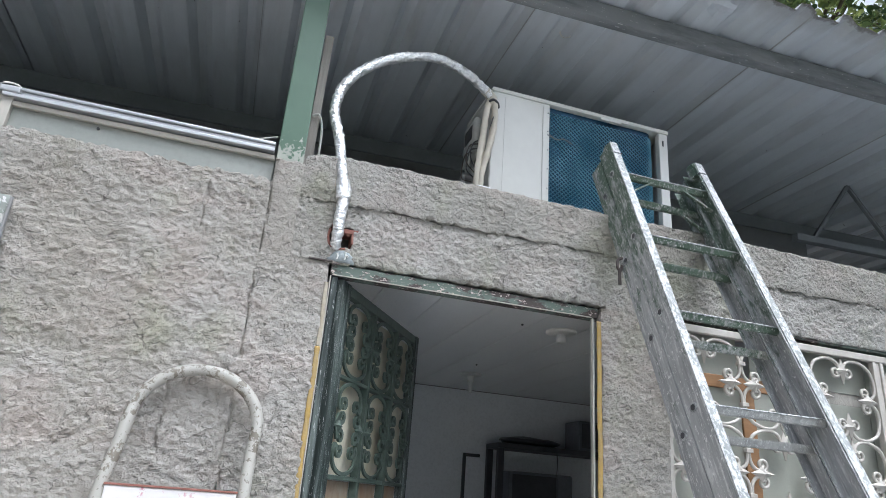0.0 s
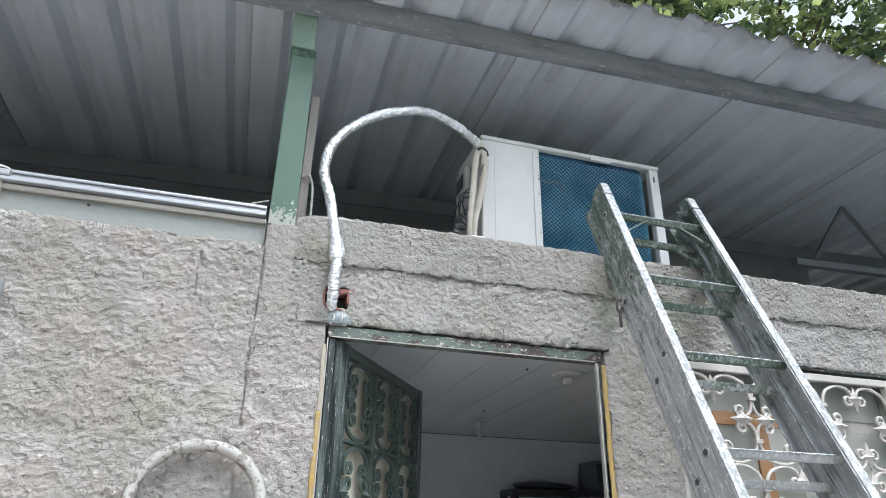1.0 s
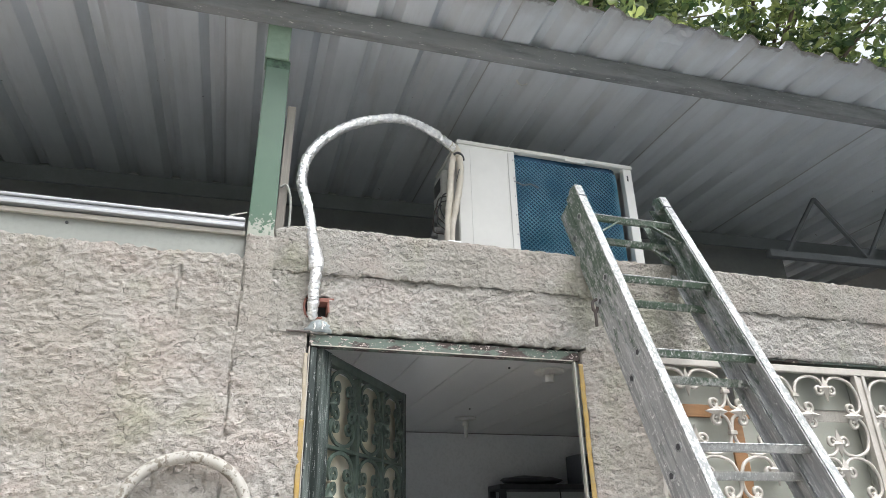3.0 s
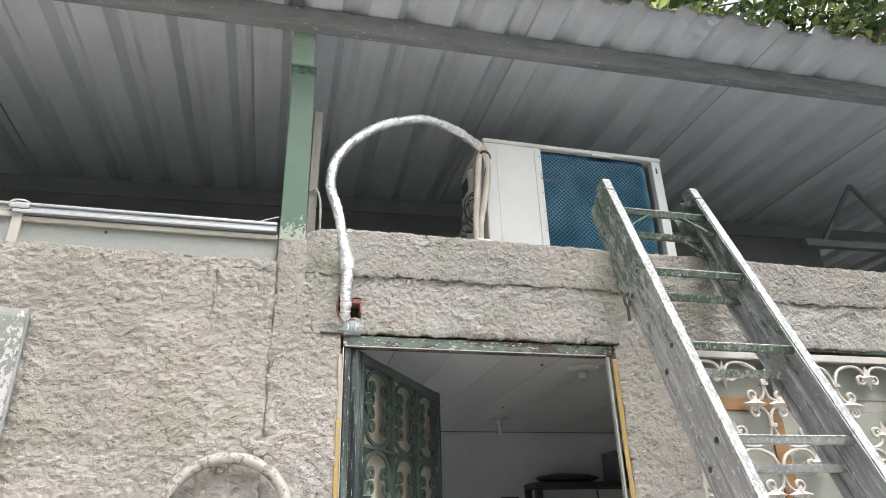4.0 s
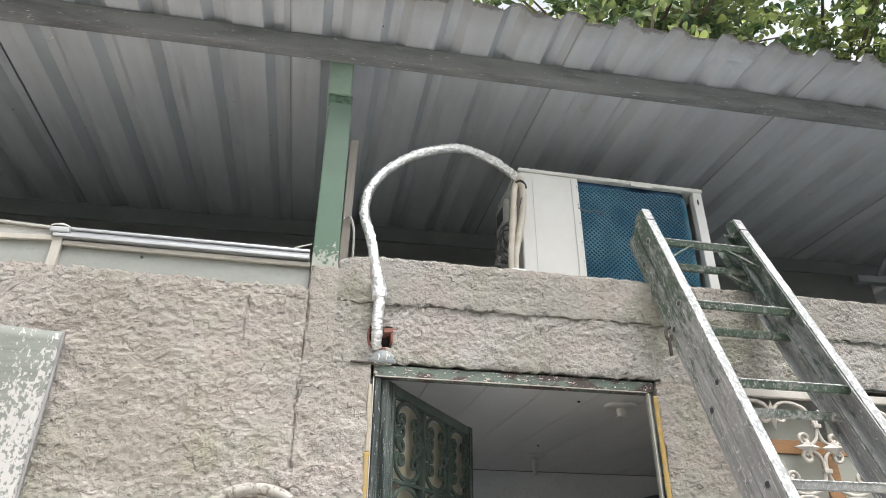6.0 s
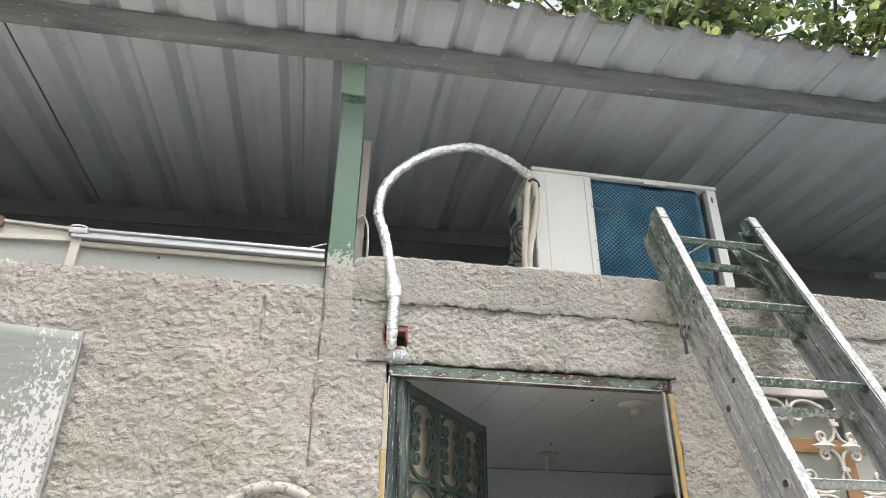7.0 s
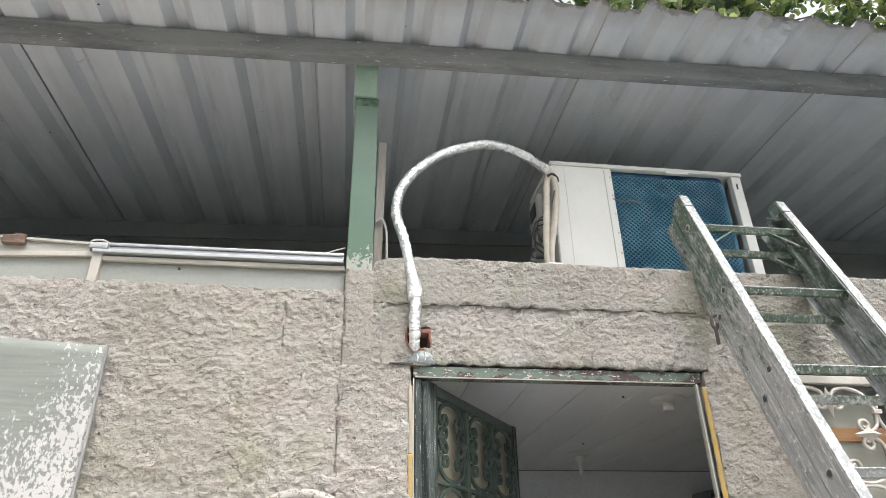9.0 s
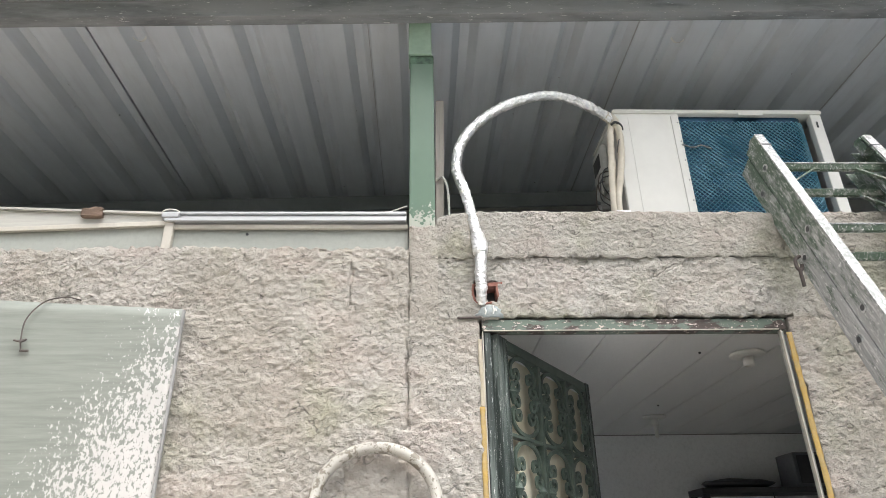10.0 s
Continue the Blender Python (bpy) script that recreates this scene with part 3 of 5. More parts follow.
rough_slab(wall, 1.3060, 4.6, 2.1590, 2.318, y=WALL - 0.006, seed=11, rag_low=0.004, lips=(0, 0, 0.004, 0))
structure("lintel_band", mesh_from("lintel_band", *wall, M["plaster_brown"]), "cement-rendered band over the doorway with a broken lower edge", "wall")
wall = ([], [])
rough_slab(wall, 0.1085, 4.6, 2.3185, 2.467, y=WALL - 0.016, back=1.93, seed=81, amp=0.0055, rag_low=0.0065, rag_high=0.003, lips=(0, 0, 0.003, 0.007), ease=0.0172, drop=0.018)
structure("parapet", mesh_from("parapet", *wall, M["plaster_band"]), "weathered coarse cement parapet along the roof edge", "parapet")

# loft slab behind the parapet, and the closing walls of the loft
structure("roof_slab", finish("roof_slab", box(-3.2, 4.6, 1.93, 4.7, 2.335, 2.445), M["loft"]), "grey concrete slab under the tin roof", "slab")
structure("wall_loft", finish("wall_loft", box(-3.68, 3.45, 3.12, 3.3, 2.445, 3.5, 0, box(3.45, 4.72, 4.6, 4.7, 0.0, 3.42)), M["loft"]), "grey block wall at the back of the loft", "wall")
# Side and end walls are unseen, added to keep the loft dark.
structure("wall_loft_side", finish("wall_loft_side", box(-3.78, -3.68, 1.95, 3.11, 0.0, 3.16), M["loft"]), "unseen grey wall added to shut light out of the loft's side", "wall")

structure("loft_light_block", finish("loft_light_block", box(4.62, 4.72, 1.45, 4.6, 0.0, 3.42), M["loft"]), "unseen grey wall added to keep light out of the loft's end", "wall")
# Unseen walls added to block sky and bounce light reaching the roof's underside.
structure("light_block_side", finish("light_block_side", box(3.7, 9.0, -6.0, 1.44, 0.0, 2.3), M["blocker_wall"]), "unseen dark wall added beside the yard to cut light", "wall")
structure("light_block_far", finish("light_block_far", box(-4.0, -3.8, -6.0, 3.5, 0.0, 2.9), M["blocker_wall"]), "unseen dark wall added to cut sideways light under the roof", "wall")
structure("light_block_rear", finish("light_block_rear", box(-4.0, 3.69, -6.2, -6.01, 0.0, 2.2), M["blocker_wall"]), "unseen dark wall added behind the yard to cut low light", "wall")

# ---- room behind the doorway ----
structure("floor", finish("floor", box(-1.2, 3.4, 1.9, 4.6, -0.02, 0.02), M["floor"]), "dark tiled room floor", "floor")
structure("wall_back", finish("wall_back", box(-1.2, 3.4, 4.56, 4.7, 0.02, 2.33), M["room_wall"]), "white painted back wall of the room", "wall")
# The opening here is made up, to let fill light in.
structure("wall_left", finish("wall_left", box(-1.3, -1.2, 1.9, 2.3, 0.0, 2.33, 0, box(-1.3, -1.2, 4.4, 4.7, 0.0, 2.33, 0, box(-1.3, -1.2, 2.3, 4.4, 0.0, 0.8, 0, box(-1.3, -1.2, 2.3, 4.4, 2.15, 2.33)))), M["room_wall"]), "white painted side wall of the room with an unseen opening added for fill light", "wall")
structure("wall_right", finish("wall_right", box(3.4, 3.5, 1.9, 4.7, 0.0, 2.33), M["room_wall"]), "white painted side wall of the room", "wall")


def ceiling_mesh():
    bm = bmesh.new()
    x = -1.2 + 0.014
    while x < 3.39:
        box(x, min(x + 0.238, 3.395), 1.905, 4.555, 2.300, 2.315, 0.0, bm)
        x += 0.243
    box(-1.2, 3.4, 1.905, 4.555, 2.318, 2.33, 0.0, bm)
    return finish("ceiling", bm, M["ceiling"])


structure("ceiling", ceiling_mesh(), "white panelled room ceiling with dark joints", "ceiling")
# Added strip; its grey stands in for shade in the ceiling gap.
structure("trim", finish("trim", box(-1.19, 3.39, 4.552, 4.5585, 2.2935, 2.299, 0.001), M["steel"]), "thin grey strip added for the shaded gap where ceiling meets wall", "trim")
structure("wall_inner_face", finish("wall_inner_face", box(-1.2, 0.19, 1.902, 1.915, 0.02, 2.298, 0, box(1.18, 1.30, 1.902, 1.915, 0.02, 2.298, 0, box(0.19, 3.4, 1.902, 1.915, 2.15, 2.298))), M["room_wall"]), "white painted inner face of the front wall", "wall")

# ---- tin roof ----
PITCH, SHEET, EAVE = 0.1994, 0.997, 1.492


def roof_z(x):
    return 3.300 + 0.028 * x


def roof_sheet_mesh(crushed=False):
    """One trapezoid sheet, five ribs wide, with thickness, dents and a bent eave, and one rib trodden flat where crushed. Its left edge lies at x = 0."""
    prof = []
    for k in range(5):
        a = k * PITCH
        prof += [(a, 0.038), (a + 0.017, 0.038), (a + 0.047, 0.001), (a + 0.050, 0.0), (a + 0.075, -0.0005), (a + 0.100, 0.0012), (a + 0.125, -0.0005), (a + 0.149, 0.0), (a + 0.152, 0.001), (a + 0.182, 0.038)]
    prof += [(5 * PITCH, 0.034), (5 * PITCH + 0.018, 0.034), (5 * PITCH + 0.040, 0.0045), (5 * PITCH + 0.0430, -0.001)]
    ys = np.r_[np.linspace(EAVE, 1.70, 14), np.linspace(1.80, 5.2, 26)]
    verts, faces = [], []
    n = len(prof)
    for lay in (0.0, 0.0016):
        for j, y in enumerate(ys):
            for i, (px, pz) in enumerate(prof):
                edge = math.exp(-(y - EAVE) / 0.05)
                w = noise.noise((px * 7, y * 3, 2.0)) * 0.003 + edge * noise.noise((px * 6, 4.0, 1.0)) * 0.015 + edge * noise.noise((px * 23, 2.0, 6.0)) * 0.007
                if crushed:
                    near = math.exp(-((px - 0.70) / 0.085) ** 2 - ((y - 1.56) / 0.10) ** 2)
                    pz, w = pz * (1 - 0.85 * near) + 0.012 * near, w + near * 0.018 * noise.noise((px * 21, y * 26, 4.0))
                verts.append((px + noise.noise((px * 5, y * 2, 9.0)) * 0.002, y + edge * noise.noise((px * 11, 7.0, 3.0)) * 0.012, pz + w + lay))
    m = len(ys)
    for lay in (0, 1):
        for j in range(m - 1):
            for i in range(n - 1):
                a = lay * n * m + j * n + i
                faces.append((a, a + n, a + n + 1, a + 1) if not lay else (a, a + 1, a + n + 1, a + n))
    off, front = n * m, len(faces)
    for i in range(n - 1):
        faces.append((i, i + 1, off + i + 1, off + i))
    for j in range(m - 1):
        for i in (0, n - 1):
            a = j * n + i
            faces.append((a, a + n, off + a + n, off + a))
    me = mesh_from("roof_sheet", verts, faces, M["roof"])
    me.materials.append(M["wire"])
    me.materials.append(M["lap"])
    for k in range(front, front + n - 1):
        me.polygons[k].material_index = 1
    for j in range(m - 1):
        me.polygons[j * (n - 1) + n - 2].material_index = 2
    return me


roof = thing("roof", (0, 1.5, 3.3), "grey trapezoid tin roof over the house, dented at the eave", "roof", kind="structure")
sheet_mesh, crushed_mesh = roof_sheet_mesh(), roof_sheet_mesh(True)
ROOF_START = -0.172
for k in range(-4, 6):
    ob = part("roof_sheet", crushed_mesh if k == 1 else sheet_mesh, None, roof)
    x = ROOF_START + k * SHEET
    ob.matrix_parent_inverse = Matrix.Identity(4)
    ob.matrix_basis = Matrix.Translation(-Vector(roof.location)) @ Matrix.Translation((x, 0, roof_z(x) + 0.0012 * (k % 2))) @ Matrix.Rotation(-math.atan(0.028), 4, "Y")


def along_x(x0, x1, y0, y1, z0, z1, bevel=0.004):
    """A bar along x that follows the roof's fall; z from the roof's underside."""
    bm = box(x0, x1, y0, y1, z0, z1, bevel)
    for v in bm.verts:
        v.co.z += roof_z(v.co.x) - 0.002
    return bm


structure("roof_beam", finish("roof_beam", along_x(-4.3, 4.6, 1.717, 1.760, -0.079, -0.003, 0.003), M["beam"]), "grey scuffed steel box beam under the eave", "beam")
structure("back_purlin", finish("back_purlin", along_x(-4.3, 4.6, 2.90, 2.919, -0.17, -0.09), M["truss"]), "dark green steel purlin at the back of the loft", "beam")

truss = thing("roof_truss", (3.6, 2.52, 3.0), "grey steel lattice truss under the tin roof", "truss", kind="structure")
part("bottom_chord", along_x(2.72, 4.6, 2.500, 2.540, -0.412, -0.372), M["truss"], truss)
for k in range(6):
    a, b = 2.86 + k * 0.29, 2.86 + (k + 1) * 0.29
    za, zb = (-0.37, -0.01) if k % 2 == 0 else (-0.01, -0.37)
    part("diagonal", sweep([(a, 2.52, roof_z(a) + za), (b, 2.52, roof_z(b) + zb)], 0.013, 4), M["truss"], truss)

# ---- post ----
post = thing("roof_post", (0.065, 1.80, 2.42), "green enamelled steel post, chipped at its foot, on the wall", "post")
part("shaft", box(0.026, 0.104, 1.772, 1.846, 2.420, 3.090, 0.004), M["green_post"], post)
part("upper_sleeve", box(0.020, 0.098, 1.762, 1.840, 3.086, 3.296, 0.004), M["green_faded"], post, "green sleeve under the beam")
part("stained_joint", box(0.0255, 0.1045, 1.7712, 1.8465, 3.052, 3.0855, 0.003), M["green_joint"], post, "grimy weld below the sleeve")

# ---- left panel and rail over the wall ----
panel = thing("eave_panel", (-1.0, 1.80, 2.354), "white plastic panel strip with cream trim above the wall", "panel")
part("sheet", box(-3.2, 0.024, 1.800, 1.815, 2.300, 2.452, 0.002), M["white_pvc"], panel)
part("trim", box(-0.668, 0.022, 1.786, 1.799, 2.436, 2.450, 0.002), M["cream_trim"], panel)
bm = box(-3.2, -0.690, 1.786, 1.799, 2.447, 2.462, 0.002)
for v in bm.verts:
    v.co.z += 0.043 * (v.co.x + 0.690)
part("trim", bm, M["cream_trim"], panel, "cream trim that sags away from the joint")
part("joint_strip", box(-0.690, -0.664, 1.782, 1.7995, 2.340, 2.462, 0.002), M["cream_trim"], panel)
rail = thing("aluminium_rail", (-0.3, 1.78, 2.46), "bright aluminium channel rail on the panel", "rail")
part("base_flange", box(-0.690, 0.018, 1.772, 1.815, 2.455, 2.465, 0.002), M["alu"], rail)
part("web", box(-0.690, 0.018, 1.786, 1.800, 2.4655, 2.480, 0.002), M["alu"], rail)
part("top_flange", box(-0.690, 0.018, 1.780, 1.800, 2.4805, 2.490, 0.003), M["alu"], rail)
part("end_clip", box(-0.700, -0.650, 1.770, 1.80, 2.466, 2.484, 0.004), M["alu"], rail)
old_rail = thing("dull_rail", (-1.8, 1.78, 2.46), "dull grey channel rail continuing past the joint", "rail")
for nm, y0, z0, z1 in (("face", 1.788, 2.452, 2.4795), ("top_flange", 1.778, 2.480, 2.488)):
    bm = box(-3.2, -0.7005, y0, 1.815, z0, z1, 0.002)
    bmesh.ops.subdivide_edges(bm, edges=[e for e in bm.edges if abs(e.verts[0].co.x - e.verts[1].co.x) > 1], cuts=14)
    for v in bm.verts:
        a = -0.70 - v.co.x
        v.co.z += (0.036 * min(a, 0.55) if v.co.z > 2.466 else -0.040 * a) + 0.002 * noise.noise((v.co.x * 5, 0, 1))
    part(nm, bm, M["dull_alu"], old_rail)
rock = thing("wood_scrap", (-0.90, 1.79, 2.49), "small brown wood scrap lying on the rail", "wood scrap")
bm = box(-0.937, -0.872, 1.770, 1.812, 2.470, 2.500, 0.008)
bmesh.ops.subdivide_edges(bm, edges=bm.edges[:], cuts=2, use_grid_fill=True)
for v in bm.verts:
    v.co += 0.006 * noise.noise_vector(v.co * 45) * (1.0 if v.co.z > 2.475 else 0.3)
part("block", bm, M["brown_wood"], rock)

# ---- doorway ----
door_frame = thing("door_frame", (0.64, 1.77, 0.0), "green steel door frame, rusty and chipped, with yellow foam", "door frame", kind="structure")
part("lintel", box(0.2265, 1.070, 1.756, 1.80, 2.108, 2.1385, 0.002), M["lintel"], door_frame)
# Dark filler stands in for the shadow between plaster and lintel.
part("lintel_gap_shade", box(0.2265, 1.088, 1.778, 1.80, 2.139, 2.185), M["ac_dark"], door_frame, "dark strip standing in for shade in the gap over the lintel")
# Thin dark bar drawn for the shaded gap line running left.
part("lintel_gap_line", box(0.160, 0.2260, 1.742, 1.76, 2.1395, 2.1435, 0.001), M["wire"], door_frame, "thin dark strip drawn as the shaded gap line beside the lintel")
part("lintel_lip", box(0.232, 1.046, 1.752, 1.7575, 2.1055, 2.1077), M["cream_trim"], door_frame, "thin white edge strip")
part("jamb", box(0.232, 0.250, 1.760, 1.84, 0.02, 2.104, 0.003), M["jamb"], door_frame)
part("jamb", box(1.050, 1.060, 1.7595, 1.772, 0.02, 2.104, 0.002), M["white_pvc"], door_frame)
part("edge_strip", box(0.2265, 0.2295, 1.752, 1.80, 0.02, 2.1035), M["cream_trim"], door_frame, "thin white edge strip")
part("edge_strip", box(1.0475, 1.0505, 1.750, 1.759, 0.02, 2.1035), M["cream_trim"], door_frame, "thin white edge strip")


def foam_strip(x0, x1, seed, top, low=0.05):
    zs = np.linspace(low, top, 60 + int(140 * (top - low)))
    pts = [((x0 + x1) / 2 + 0.002 * noise.noise((seed, z * 9, 0)), 1.7475, z) for z in zs]
    rad = [(x1 - x0) / 2 * (1.0 + 0.25 * noise.noise((seed + 4, z * 22, 0)) + 0.2 * noise.noise((seed, z * 60, 3))) for z in zs]
    return sweep(pts, rad, 8, 0.32, None, (1, 0, 0))


part("foam_strip", foam_strip(0.212, 0.2255, 1.0, 1.90), M["foam"], door_frame, "yellow expanding foam", True)
part("foam_strip", foam_strip(0.214, 0.2255, 3.0, 2.08, 1.901), M["foam_pale"], door_frame, "dusty pale foam", True)
part("foam_strip", foam_strip(1.060, 1.0765, 6.0, 2.095), M["foam"], door_frame, "yellow expanding foam", True)

# ---- hole in the wall and the foil hose ----
hole = thing("wall_hole", (0.244, 1.76, 2.18), "broken hole through the wall with red brick edges", "wall hole", kind="structure")
part("broken_brick", sweep(spline([(0.2085, 1.750, 2.240), (0.206, 1.749, 2.228), (0.2055, 1.748, 2.210), (0.213, 1.747, 2.190), (0.233, 1.747, 2.183), (0.256, 1.749, 2.185)], 5), [0.0036 * (1 + 0.45 * noise.noise((i * 0.7, 3.0, 0))) for i in range(26)], 7), M["brick"], hole, "rounded red brick rim")
for x0, x1, z0, z1 in ((0.247, 0.288, 2.234, 2.246), (0.271, 0.2765, 2.203, 2.2335), (0.210, 0.240, 2.2465, 2.2535)):
    bm = box(x0, x1, 1.7455, 1.83, z0, z1, 0.002)
    for v in bm.verts:
        v.co += 0.003 * noise.noise_vector(v.co * 70)
    part("broken_brick", bm, M["brick"], hole)
# Dark sheet stands in for the unlit depth of the hole.
part("hole_shade", box(0.200, 0.288, 1.80, 1.81, 2.178, 2.262), M["ac_dark"], hole)

HOSE = [(0.236, 1.8, 2.188), (0.229, 1.752, 2.192), (0.227, 1.728, 2.222), (0.227, 1.722, 2.269), (0.229, 1.722, 2.339), (0.214, 1.74, 2.43), (0.197, 1.765, 2.54), (0.176, 1.786, 2.62), (0.173, 1.79, 2.667), (0.186, 1.795, 2.736), (0.225, 1.8, 2.805), (0.299, 1.805, 2.878), (0.388, 1.812, 2.931), (0.499, 1.83, 2.969), (0.603, 1.86, 2.967), (0.688, 1.895, 2.948), (0.739, 1.92, 2.931)]


def hose_mesh():
    pts = spline(HOSE, 26)
    rad = [0.0160 * (1 + 0.10 * noise.noise((i * 0.42, 0, 0)) + 0.07 * noise.noise((i * 1.2, 5, 0))) for i in range(len(pts))]
    bm = sweep(pts, rad, 24)
    for v in bm.verts:
        v.co += 0.0026 * noise.noise_vector(v.co * 75) + 0.0014 * noise.noise_vector(v.co * 190)
    return bm


hose = thing("foil_hose", (0.243, 1.75, 2.2), "refrigerant pipe bundle wrapped in shiny crinkled aluminium foil", "pipe")
part("foil_sleeve", hose_mesh(), M["foil"], hose, "", True)
part("end_wrap", sweep(spline([(0.2285, 1.7215, 2.322), (0.2275, 1.724, 2.350), (0.222, 1.731, 2.385)], 5), [0.0205, 0.0215, 0.022, 0.0225, 0.022, 0.0228, 0.022, 0.0215, 0.021, 0.0205, 0.020], 14), M["foil"], hose, "loose overlapping foil end", True)

# ---- air conditioner ----
ac = thing("air_conditioner", (1.13, 2.09, 2.445), "white outdoor air conditioner with blue finned coil, on the parapet", "air conditioner")
A0, A1, AY, AB, AZ, AT = 0.755, 1.518, 1.955, 2.24, 2.470, 3.009
part("side_panel", box(A0, A0 + 0.012, AY + 0.004, AB, AZ, AT - 0.02, 0.004), M["ac_white"], ac)
part("rear_panel", box(A0 + 0.002, A0 + 0.236, AY, AY + 0.018, AZ, AT - 0.018, 0.004), M["ac_white"], ac)
part("rear_flange", box(A0 + 0.206, A0 + 0.233, AY - 0.004, AY - 0.0005, AZ + 0.005, AT - 0.03, 0.001), M["ac_white"], ac)
part("rear_crease", box(A0 + 0.050, A0 + 0.053, AY - 0.002, AY - 0.0003, AZ + 0.01, AT - 0.035, 0.0005), M["ac_white"], ac)
part("corner_post", box(A1 - 0.040, A1, AY, AY + 0.03, AZ, AT - 0.018, 0.004), M["ac_white"], ac)
part("far_side_panel", box(A1 - 0.012, A1, AY + 0.031, AB, AZ, AT - 0.02, 0.003), M["ac_white"], ac)
part("front_panel", box(A0 + 0.013, A1 - 0.013, AB - 0.012, AB, AZ, AT - 0.02, 0.003), M["ac_white"], ac)
part("top_cover", box(A0 - 0.004, A1 + 0.004, AY - 0.006, AB + 0.004, AT - 0.019, AT, 0.008), M["ac_white"], ac)
part("base_pan", box(A0 + 0.02, A1, AY + 0.02, AB, AZ - 0.022, AZ - 0.001, 0.004), M["ac_white"], ac)
for x in (A0 + 0.08, A1 - 0.12):
    part("foot", box(x, x + 0.05, AY - 0.012, AB + 0.012, 2.445, AZ - 0.022, 0.003), M["ac_dark"], ac)
CB, CR = A1 - 0.098, 0.046


def coil_at(u, out):
    """A point of the coil's front at u metres along it, out metres proud: flat, then bent round the corner."""
    if u <= CB:
        return u, AY + 0.016 - out
    a = (u - CB) / CR
    return CB + (CR + out) * math.sin(a), AY + 0.016 + CR - (CR + out) * math.cos(a)


def coil_mesh():
    bm = bmesh.new()
    us = [A0 + 0.240] + [CB + CR * 1.5 * k / 10 for k in range(11)]
    rings = [[bm.verts.new((*coil_at(u, out), z)) for out, z in ((0, AZ + 0.004), (0, AT - 0.02), (-0.03, AT - 0.02), (-0.03, AZ + 0.004))] for u in us]
    for a, b in zip(rings, rings[1:]):
        for k in range(4):
            bm.faces.new((a[k], a[(k + 1) % 4], b[(k + 1) % 4], b[k]))
    bm.faces.new(rings[0])
    bm.faces.new(rings[-1])
    return bm


coil = part("coil", coil_mesh(), M["fin"], ac, "blue coated aluminium fin coil")


def coil_ridges():
    """Wavy ridges that cross into small diamonds over the fins and round the bend."""
    bm = bmesh.new()
    u0, u1, z0, z1 = A0 + 0.242, CB + CR * 1.45, AZ + 0.006, AT - 0.024
    step, half, pace = 0.0170, 0.0087, 0.0180
    for r in range(int((z1 - z0) / step)):
        z = z0 + r * step + step / 2
        for sign in (1, -1):
            prev = None
            for k in range(int((u1 - u0) / pace) + 1):
                u, zz = u0 + k * pace, z + sign * half * (1 if k % 2 else -1)
                ring = [bm.verts.new((*coil_at(u, 0.0005), zz - 0.0019)), bm.verts.new((*coil_at(u, 0.0055), zz)), bm.verts.new((*coil_at(u, 0.0005), zz + 0.0019))]
                if prev:
                    bm.faces.new((prev[0], prev[1], ring[1], ring[0]))
                    bm.faces.new((prev[1], prev[2], ring[2], ring[1]))
                prev = ring
    me = bpy.data.meshes.new("fin_ridge_mesh")
    bm.to_mesh(me)
    bm.free()
    me.materials.append(M["guard"])
    return me


tagged(part("fin_ridge_mesh", coil_ridges(), None, coil, "fine blue diamond ridges"), kind="stuff")
# Dark strip put in for the shade between coil and corner post.
part("coil_gap_shade", box(A1 - 0.060, A1 - 0.0405, AY + 0.070, AY + 0.075, AZ + 0.004, AT - 0.02), M["ac_dark"], ac)
part("clip", box(A0 + 0.455, A0 + 0.545, AY - 0.008, AY - 0.004, AT - 0.027, AT - 0.014, 0.001), M["ac_white"], ac)
part("sensor_wire", sweep(spline([(A0 + 0.225, AY - 0.006, AT - 0.155), (A0 + 0.27, AY + 0.004, AT - 0.160), (A0 + 0.30, AY + 0.006, AT - 0.150), (A0 + 0.335, AY + 0.008, AT - 0.162)], 6), 0.0028, 6), M["steel"], ac, "twisted sensor wire")
for k in range(6):
    z = AT - 0.06 - k * 0.08
    part("screw", sweep([(A0 + 0.226, AY - 0.0045, z), (A0 + 0.226, AY - 0.0065, z)], 0.0026, 8), M["steel"], ac)
part("slot", box(A1 - 0.026, A1 - 0.020, AY - 0.002, AY - 0.0002, AT - 0.075, AT - 0.050), M["ac_dark"], ac)
cover = part("terminal_cover", box(A0 - 0.028, A0 - 0.001, AY + 0.11, AY + 0.24, AT - 0.25, AT - 0.07, 0.012), M["cover"], ac, "pale grey terminal cover with loose wires", True)
# Flat dark plate imitates the shade of the grip's hollow.
part("grip_shade", box(A0 - 0.0305, A0 - 0.0285, AY + 0.135, AY + 0.215, AT - 0.16, AT - 0.10, 0.0005), M["ac_dark"], ac, "dark plate standing in for the shaded hand grip recess")
valve = part("valve", sweep([(A0 - 0.002, AY + 0.14, AT - 0.33), (A0 - 0.05, AY + 0.14, AT - 0.33), (A0 - 0.055, AY + 0.14, AT - 0.36)], 0.014, 10), M["steel"], ac, "dull brass service valve")
